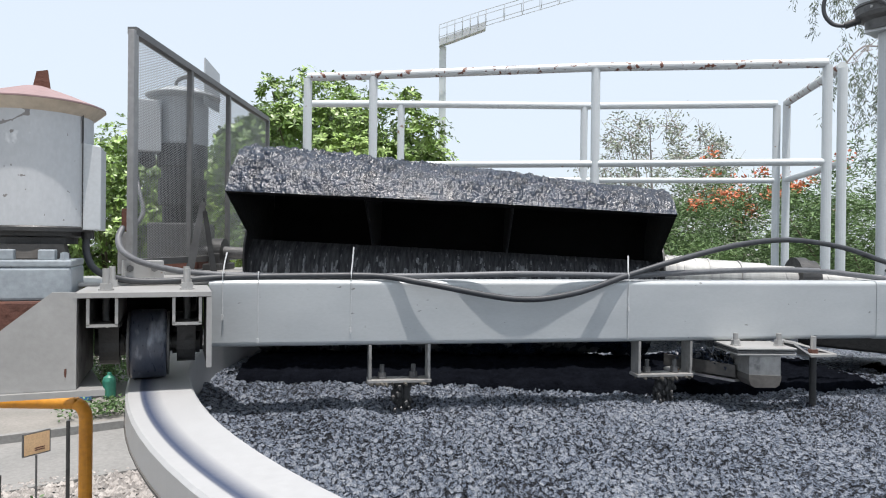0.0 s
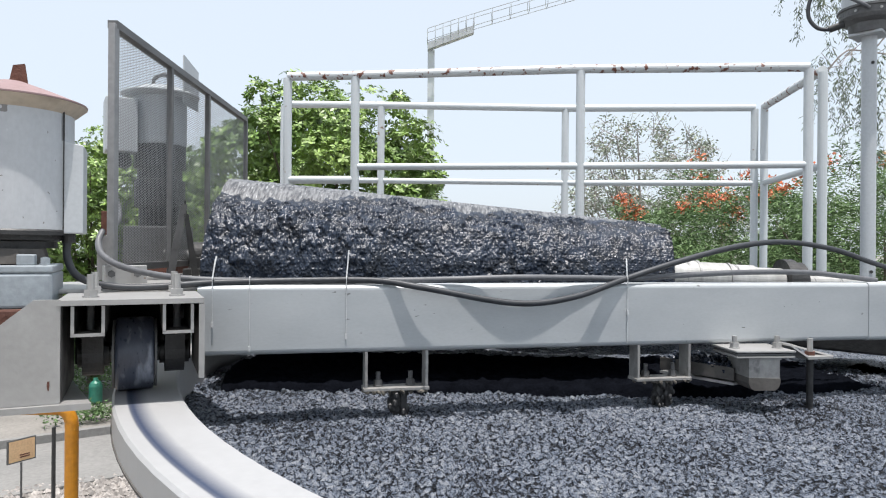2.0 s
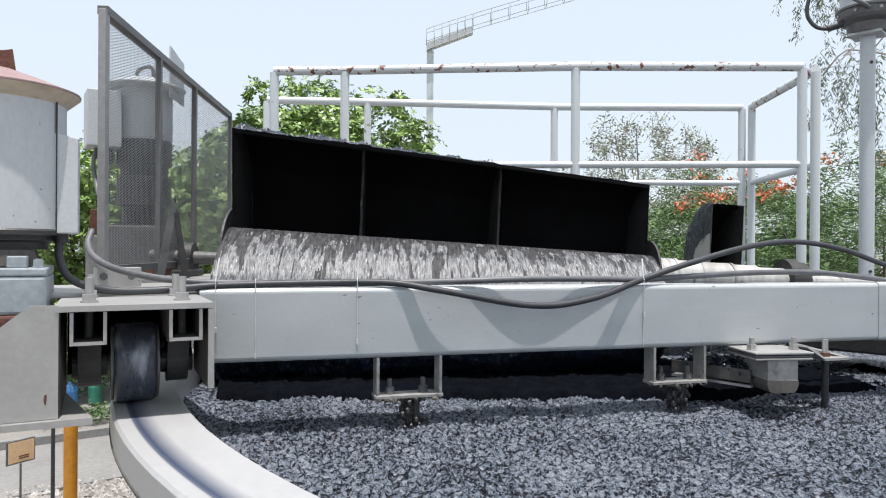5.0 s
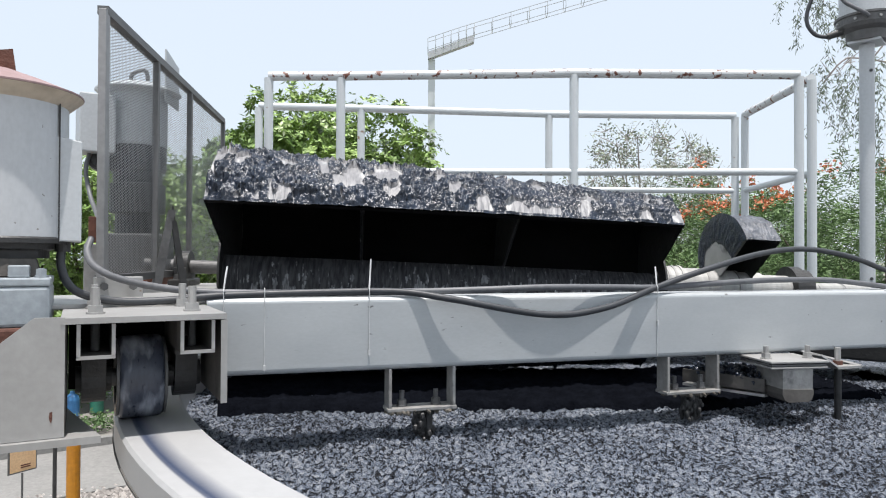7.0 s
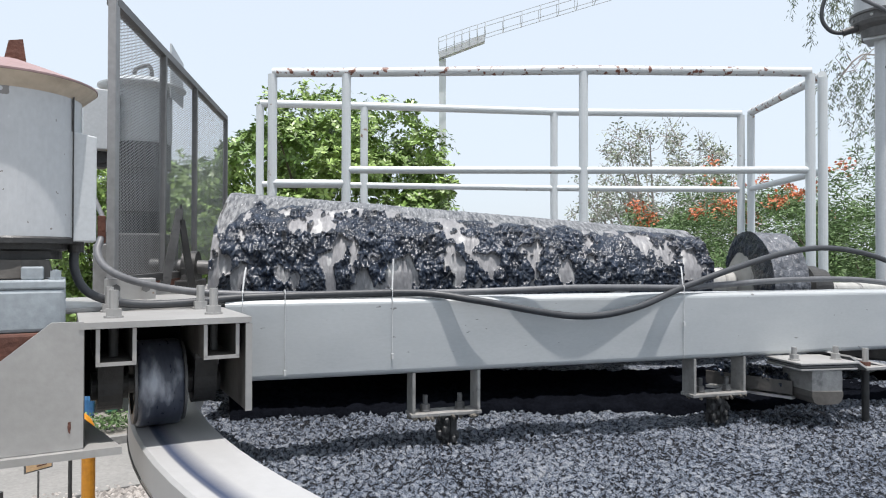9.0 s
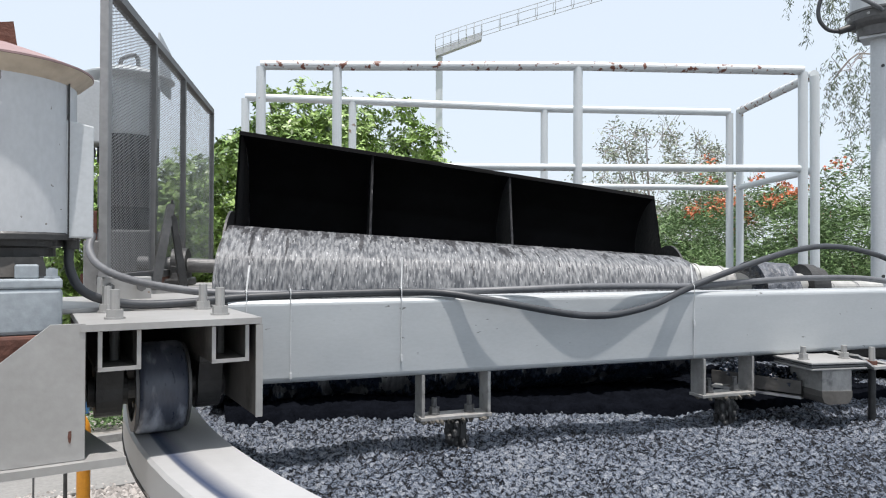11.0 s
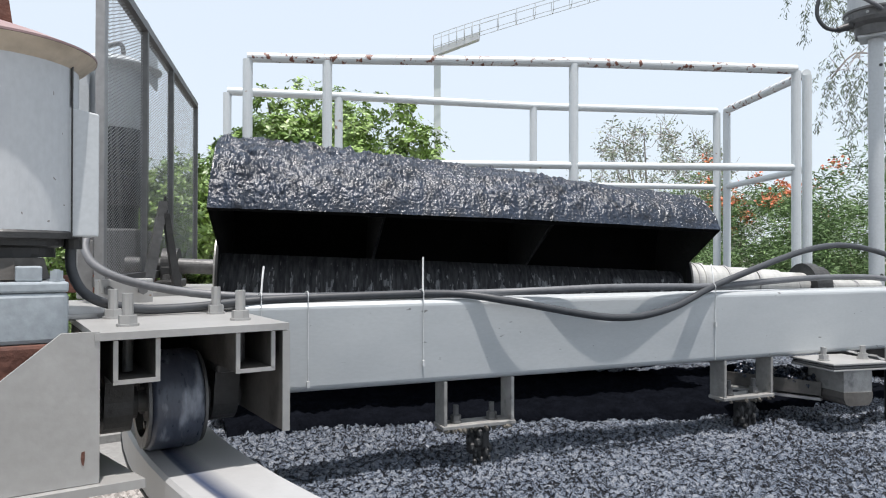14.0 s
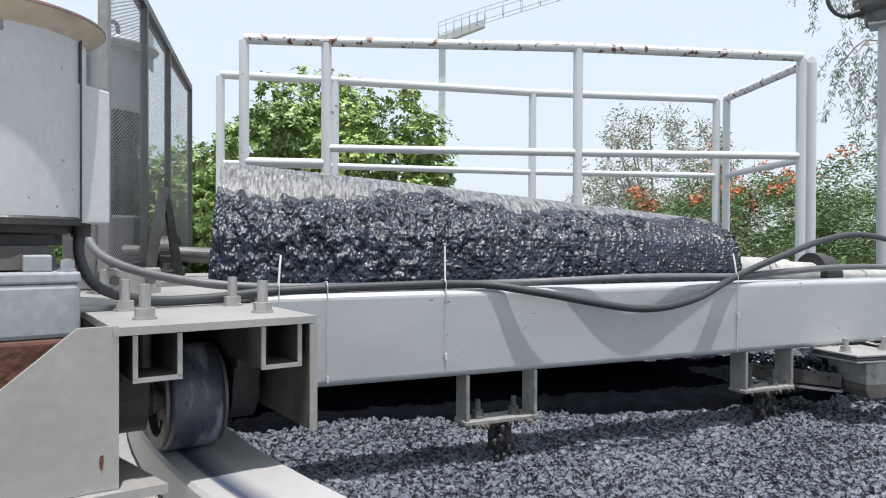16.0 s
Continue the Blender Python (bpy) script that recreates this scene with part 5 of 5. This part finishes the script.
def tree(base, height, spread, seed, leaf, size, n_clumps, per, label, clump=0.5, crown_from=0.35, flowers=0, flower_mat=None, bark=None, flat=1.0, droop=0.3, long=2.2, twigs=0, whorls=False, lobes=0.0):
    rnd = random.Random(seed)
    top = new("tree")
    top.location = base
    tagged(top, label, "tree")
    bm = bmesh.new()
    hub = Vector((rnd.uniform(-0.2, 0.2), rnd.uniform(-0.2, 0.2), height * crown_from))
    rod(bm, (0, 0, -0.05), hub, spread * 0.07, 10, spread * 0.045)
    clumps = []
    zc, zr = height * (1 + crown_from) / 2, height * (1 - crown_from) / 2 * flat
    for i in range(n_clumps):
        while True:
            d = Vector((rnd.uniform(-1, 1), rnd.uniform(-1, 1), rnd.uniform(-1, 1)))
            if 0.25 < d.length < 1.0:
                break
        d *= 0.82 + 0.18 * rnd.random()
        d *= 1 + lobes * math.sin(3.2 * math.atan2(d.z, d.x) + seed) * math.cos(2 * d.y)
        c = Vector((d.x * spread, d.y * spread, zc + d.z * zr))
        clumps.append((c, clump * rnd.uniform(0.6, 1.25)))
    for i in range(0, n_clumps, max(1, n_clumps // 26)):
        c = clumps[i][0]
        mid = hub.lerp(c, 0.5) + Vector((0, 0, 0.15))
        rod(bm, hub, mid, spread * 0.022, 6, spread * 0.013)
        rod(bm, mid, c, spread * 0.013, 6, spread * 0.004)
    for c, r in clumps if twigs else ():
        for _ in range(twigs):
            d = Vector((rnd.gauss(0, 1), rnd.gauss(0, 1), rnd.gauss(0.3, 0.8))).normalized()
            e = c + d * r * rnd.uniform(0.9, 1.6)
            rod(bm, c - d * r * 0.8 - Vector((0, 0, 0.1)), e, 0.009, 3, 0.004)
    part("trunk", bm, bark or BARK, top)
    pieces = [(*(rosettes(rnd, clumps, per, size) if whorls else leaf_cloud(rnd, clumps, per, size, droop, long)), leaf)]
    if flowers:
        outer = sorted(clumps, key=lambda q: -q[0].z)[:flowers * 2]
        rnd.shuffle(outer)
        fl = [(c + Vector((0, 0, r * 0.75)), r * 0.6) for c, r in outer[:flowers]]
        pieces.append((*leaf_cloud(rnd, fl, 55, size * 0.6, 0.0, 1.2), flower_mat))
    ob = new("crown", crown_mesh("crown", pieces))
    ob.parent = top
    return top


tree(away(11.6, 14.0), 6.6, 2.85, 11, LEAF_BRIGHT, 0.115, 260, 38, "broad bright green leafy tree beyond the tank", 0.40, 0.3, whorls=True, lobes=0.05)
tree(away(-5.0, 17.5), 5.9, 2.6, 12, LEAF_BRIGHT, 0.12, 200, 32, "bushy bright green tree beyond the tank", 0.45, 0.1, whorls=True)
tree(away(3.0, 17.0), 5.6, 2.4, 13, LEAF_BRIGHT, 0.12, 170, 32, "dense green tree behind the guard", 0.45, 0.1, whorls=True)
tree(away(38.7, 20.0), 6.95, 2.9, 14, LEAF_GREY, 0.10, 240, 52, "thin grey-green tree with bare twigs", 0.36, 0.3, bark=PALE_BARK, twigs=5, lobes=0.1)
tree(away(43.2, 15.0), 4.95, 2.7, 15, LEAF_MID, 0.105, 330, 230, "feathery green tree with orange blossom", 0.36, 0.12, 30, FLOWER, droop=0.1, long=5.0)
tree(away(55.0, 14.0), 5.2, 2.5, 16, LEAF_MID, 0.105, 270, 230, "feathery dark green tree beside the blossoming one", 0.42, 0.12, 4, FLOWER, droop=0.1, long=5.0)


def weeping_tree():
    """Hanging leaf strands on thin arching limbs; the trunk stands clear to one side."""
    rnd = random.Random(31)
    top = new("tree")
    base = away(58.0, 10.5)
    top.location = base
    tagged(top, "drooping willowy tree with hanging leaf strands", "tree")
    bm = bmesh.new()
    fork = Vector((0.1, 0.1, 4.4))
    rod(bm, (0, 0, -0.05), fork, 0.2, 12, 0.13)
    rod(bm, fork, (-0.3, -0.1, 8.2), 0.13, 10, 0.05)
    verts, faces = [], []
    # strands: how many, bearings, height of the limb, drop
    for n, b0, b1, z0, z1, drop in ((16, 49.4, 51.2, 7.5, 6.75, 0.8), (13, 50.9, 53.2, 5.55, 5.85, 0.85), (14, 53.2, 57.0, 5.6, 6.3, 1.9), (14, 52.6, 56.0, 7.8, 6.9, 0.9)):
        tip, root = away(b0, 10.4, z0) - base, away(b1, 10.5, z1) - base
        start = Vector((-0.15, 0, max(4.6, z1 - 0.3)))
        mid = root.lerp(tip, 0.5) + Vector((0, 0, 0.12))
        tube(bm, [start, root, mid, tip], 0.011, 5, 6)
        for i in range(n):
            u = rnd.random()
            p = root.lerp(tip, u) + Vector((rnd.uniform(-0.3, 0.3), rnd.uniform(-0.3, 0.3), rnd.uniform(-0.25, 0.2)))
            rod(bm, root.lerp(tip, min(1, u + 0.05)) + Vector((0, 0, 0.08)), p, 0.006, 4, 0.004)
            q, lean = Vector(p), Vector((rnd.gauss(0, 0.012), rnd.gauss(0, 0.012), 0))
            for k in range(int(drop * rnd.uniform(0.35, 1.1) / 0.03)):
                q = q + lean * (1 - k * 0.03) + Vector((rnd.gauss(0, 0.009), rnd.gauss(0, 0.009), -0.03))
                for _ in range(rnd.choice((1, 3, 5, 8))):
                    way = Vector((rnd.gauss(0, 0.7), rnd.gauss(0, 0.7), -1)).normalized()
                    side = way.cross(Vector((rnd.gauss(0, 1), rnd.gauss(0, 1), 0.1))).normalized()
                    l, w, m = rnd.uniform(0.05, 0.10), 0.0065, len(verts)
                    o = q + Vector((rnd.gauss(0, 0.03), rnd.gauss(0, 0.03), 0))
                    verts += [tuple(o), tuple(o + way * l * 0.5 + side * w), tuple(o + way * l), tuple(o + way * l * 0.5 - side * w)]
                    faces.append((m, m + 1, m + 2, m + 3))
    part("trunk", bm, PALE_BARK, top)
    ob = new("crown", crown_mesh("crown", [(verts, faces, LEAF_WILLOW)]))
    ob.parent = top


weeping_tree()


def far_woods():
    rnd = random.Random(41)
    clumps = []
    for i in range(420):
        b = rnd.uniform(-40, 80)
        d = rnd.uniform(34, 44)
        h = 3.6 + 0.9 * math.sin(b * 0.31) + 0.6 * math.sin(b * 0.9 + 1)
        clumps.append((away(b, d, rnd.uniform(0.3, max(1.0, h - 0.4))), rnd.uniform(0.8, 1.4)))
    ob = new("far_woods", crown_mesh("far_woods", [(*leaf_cloud(rnd, clumps, 60, 0.42), LEAF_HAZE)]))
    tagged(ob, "distant hazy belt of green trees", "woods", kind="stuff")


far_woods()


def cable_bridge():
    """White steel post with a box arm and a wire cable ladder rising from it."""
    top = new("cable_bridge_post")
    d = 15.0
    base = away(20.8, d)
    top.location = base
    tagged(top, "white steel post with a rising wire cable ladder", "post")
    right = Vector((math.cos(radians(20.8)), -math.sin(radians(20.8)), 0))
    part("post", box(bmesh.new(), 0, 0, 3.77, 0.15, 0.15, 7.54, -20.8), RAIL_PAINT, top)
    a, b, c = Vector((0, 0, 7.52)), right * 0.92 + Vector((0, 0, 7.90)), right * 3.3 + Vector((0, 0, 8.75))
    bm = prism(bmesh.new(), [a - right * 0.08, b, b + Vector((0, 0, 0.15)), a - right * 0.08 + Vector((0, 0, 0.15))], right.cross(Vector((0, 0, 1))), 0.2)
    part("box_arm", bm, PAINT_GREY, top)
    front = right.cross(Vector((0, 0, 1))) * 0.28
    path = [Vector((-0.1, -0.03, 7.66)) , b + Vector((0, 0, 0.12)), c, right * 6.5 + Vector((0, 0, 9.7))]
    pts = []
    for p, q in zip(path, path[1:]):
        pts += [p.lerp(q, i / 6) for i in range(6)]
    pts.append(path[-1])
    for off in (Vector((0, 0, 0)), front, Vector((0, 0, 0.26)), front + Vector((0, 0, 0.26))):
        part("wire", tube(bmesh.new(), [p + off for p in path], 0.008, 5, 4), PAINT_GREY, top)
    for p in pts:
        part("rung", tube(bmesh.new(), [p + Vector((0, 0, 0.26)), p, p + front, p + front + Vector((0, 0, 0.26))], 0.008, 5, 3), PAINT_GREY, top)


cable_bridge()


# ---- yard beside the tank, seen below the rim
def yellow_rail():
    top = thing("yellow_handrail", "yellow painted pipe handrail below the tank rim", "handrail")
    corner = Vector((-3.110, 0.53, -0.034))
    left = Vector((-0.93, 0.36, 0))
    part("post", rod(bmesh.new(), up(corner, -1.0), up(corner, 0.026), 0.021, 18), YELLOW, top)
    part("top_rail", tube(bmesh.new(), [up(corner, 0.006), up(corner, 0.041) - left * -0.004, up(corner + left * 0.03, 0.070), up(corner + left * 0.1, 0.073), up(corner + left * 0.6, 0.073), up(corner + left * 1.4, 0.073)], 0.021, 14, 6), YELLOW, top, smooth=True)
    far = corner + left * 1.35
    part("post", rod(bmesh.new(), up(far, -1.0), up(far, 0.073), 0.021, 18), YELLOW, top)
    top2 = thing("access_platform", "steel access platform outside the tank", "platform", kind="structure")
    part("grating", box(bmesh.new(), -3.85, 0.98, -1.02, 1.6, 0.5, 0.04, -21), GREY_IRON, top2)
    for p in ((-3.2, 0.9), (-4.5, 1.05), (-3.3, 0.95), (-4.4, 1.4)):
        part("leg", box(bmesh.new(), p[0], p[1], -1.82, 0.06, 0.06, 1.56), GREY_IRON, top2)


yellow_rail()


def yard_sign():
    top = new("yard_sign")
    top.location = away(-9.6, 9.6)
    tagged(top, "small orange framed sign on a thin stake", "sign")
    part("stake", rod(bmesh.new(), (0, 0, -0.02), (0, 0, 0.62), 0.012, 8), GREY_IRON, top)
    board = part("board", box(bmesh.new(), 0, 0, 0.77, 0.34, 0.02, 0.28, 40, 0.004), GREY_IRON, top, "dark framed board")
    part("face", box(bmesh.new(), 0.0084, -0.010, 0.77, 0.305, 0.004, 0.245, 40), SIGN_FACE, board, "orange sign face")
    for z in (0.715, 0.69):
        part("text_bar", box(bmesh.new(), 0.0106 + 0.023, -0.0126 + 0.019, z, 0.12, 0.003, 0.014, 40), RUST, board)


yard_sign()


def yard_pole(bearing, d, h, r):
    top = new("yard_pole")
    top.location = away(bearing, d)
    tagged(top, "thin dark steel pole in the yard", "pole", "poles in the yard")
    part("pole", rod(bmesh.new(), (0, 0, -0.02), (0, 0, h), r, 10), DARK_IRON, top)


yard_pole(-7.6, 7.0, 1.6, 0.017)
yard_pole(-12.0, 8.0, 0.9, 0.04)


def drums():
    for b, d, mat, label in ((-6.5, 15.6, GLASS_BLUE, "blue plastic drum standing by the trees"), (-4.9, 15.8, GLASS_GREEN, "green plastic drum standing by the trees"), (-7.2, 15.9, GLASS_BLUE, "blue plastic drum standing by the trees")):
        top = new("plastic_drum")
        top.location = away(b, d)
        tagged(top, label, "drum", "drums by the trees")
        part("drum", revolve(bmesh.new(), [(0, 0), (0.12, 0), (0.13, 0.04), (0.13, 0.33), (0.11, 0.40), (0.05, 0.45), (0.04, 0.50), (0, 0.50)], 24), mat, top)


drums()


def weeds():
    rnd = random.Random(77)
    clumps = [(away(rnd.uniform(-13, -6), rnd.uniform(8.3, 9.3), 0.10), 0.16) for _ in range(9)]
    clumps += [(away(rnd.uniform(-7.5, -1), rnd.uniform(16.2, 17.2), rnd.uniform(0.2, 1.2)), 0.4) for _ in range(90)]
    clumps += [(away(rnd.uniform(-8, -3), rnd.uniform(14, 14.6), 0.15), 0.2) for _ in range(10)]
    ob = new("weeds", crown_mesh("weeds", [(*leaf_cloud(rnd, clumps, 70, 0.08, 0.0), LEAF_MID)]))
    tagged(ob, "low green weeds and bushes round the yard", "weeds", kind="stuff")


weeds()


def gravel():
    rnd = random.Random(9)
    verts, faces = [], []
    for _ in range(7500):
        p = away(rnd.uniform(-16, 4), rnd.uniform(6.6, 10.6))
        r = rnd.uniform(0.014, 0.06)
        k = len(verts)
        ring = [Vector((math.cos(a + rnd.uniform(-0.3, 0.3)) * r, math.sin(a) * r * 0.8, r * rnd.uniform(0.0, 0.2))) for a in (0, 1.26, 2.5, 3.77, 5.0)]
        verts += [tuple(p + q) for q in ring] + [tuple(p + Vector((rnd.uniform(-0.3, 0.3) * r, rnd.uniform(-0.3, 0.3) * r, r * 0.9)))]
        faces += [(k + i, k + (i + 1) % 5, k + 5) for i in range(5)]
    ob = new("gravel", crown_mesh("gravel", [(verts, faces, STONE)]))
    tagged(ob, "loose grey gravel stones on the yard", "gravel", kind="stuff")
    # concrete drive behind the gravel
    bm = prism(bmesh.new(), [away(-25, 10.4, 0.0), away(3, 10.8, 0.0), away(6, 13.5, 0.0), away(-25, 12.9, 0.0)], (0, 0, 1), 0.03)
    tagged(part("road", bm, CONCRETE), "dusty pale concrete drive", "road", kind="structure")
    bm = prism(bmesh.new(), [away(-25, 12.9, 0.0), away(6, 13.5, 0.0), away(6, 13.65, 0.0), away(-25, 13.05, 0.0)], (0, 0, 1), 0.16)
    tagged(part("kerb", bm, CONCRETE), "low concrete kerb along the drive", "kerb", kind="structure")


gravel()

# ---- movement
TURN = 0.8935          # carriage, degrees a second about the tank axis
DRIFT = -0.78          # sludge
SCOOP_RATE = 26.25     # degrees a second about the scoop's own shaft
LIP = 27.3             # height angle of the first lip at the start
WHEEL_AT = (-2.898, 0.02, 0.334)


def motions():
    ticks = [i * 0.5 for i in range(33)]
    lift = pose(0, 0, DATUM)
    for ob in MOVING:
        walk(ob, [(t, pose(0, 0, DATUM, 0, 0, TURN * t)) for t in ticks])
    walk(SLUDGE_SHEET, [(t, pose(0, 0, DATUM, 0, 0, DRIFT * t)) for t in ticks])
    walk(SCOOP, [(t, lift @ pose(0, 0, 0, 0, 0, TURN * t) @ SCOOP_M @ pose(0, 0, 0, LIP - SCOOP_RATE * t, 0, 0)) for t in ticks])
    roll = math.degrees(radians(TURN) * 2.9 / 0.094)
    walk(WHEEL, [(t, lift @ pose(0, 0, 0, 0, 0, TURN * t) @ pose(*WHEEL_AT, roll * t, 0, 0)) for t in ticks])


motions()
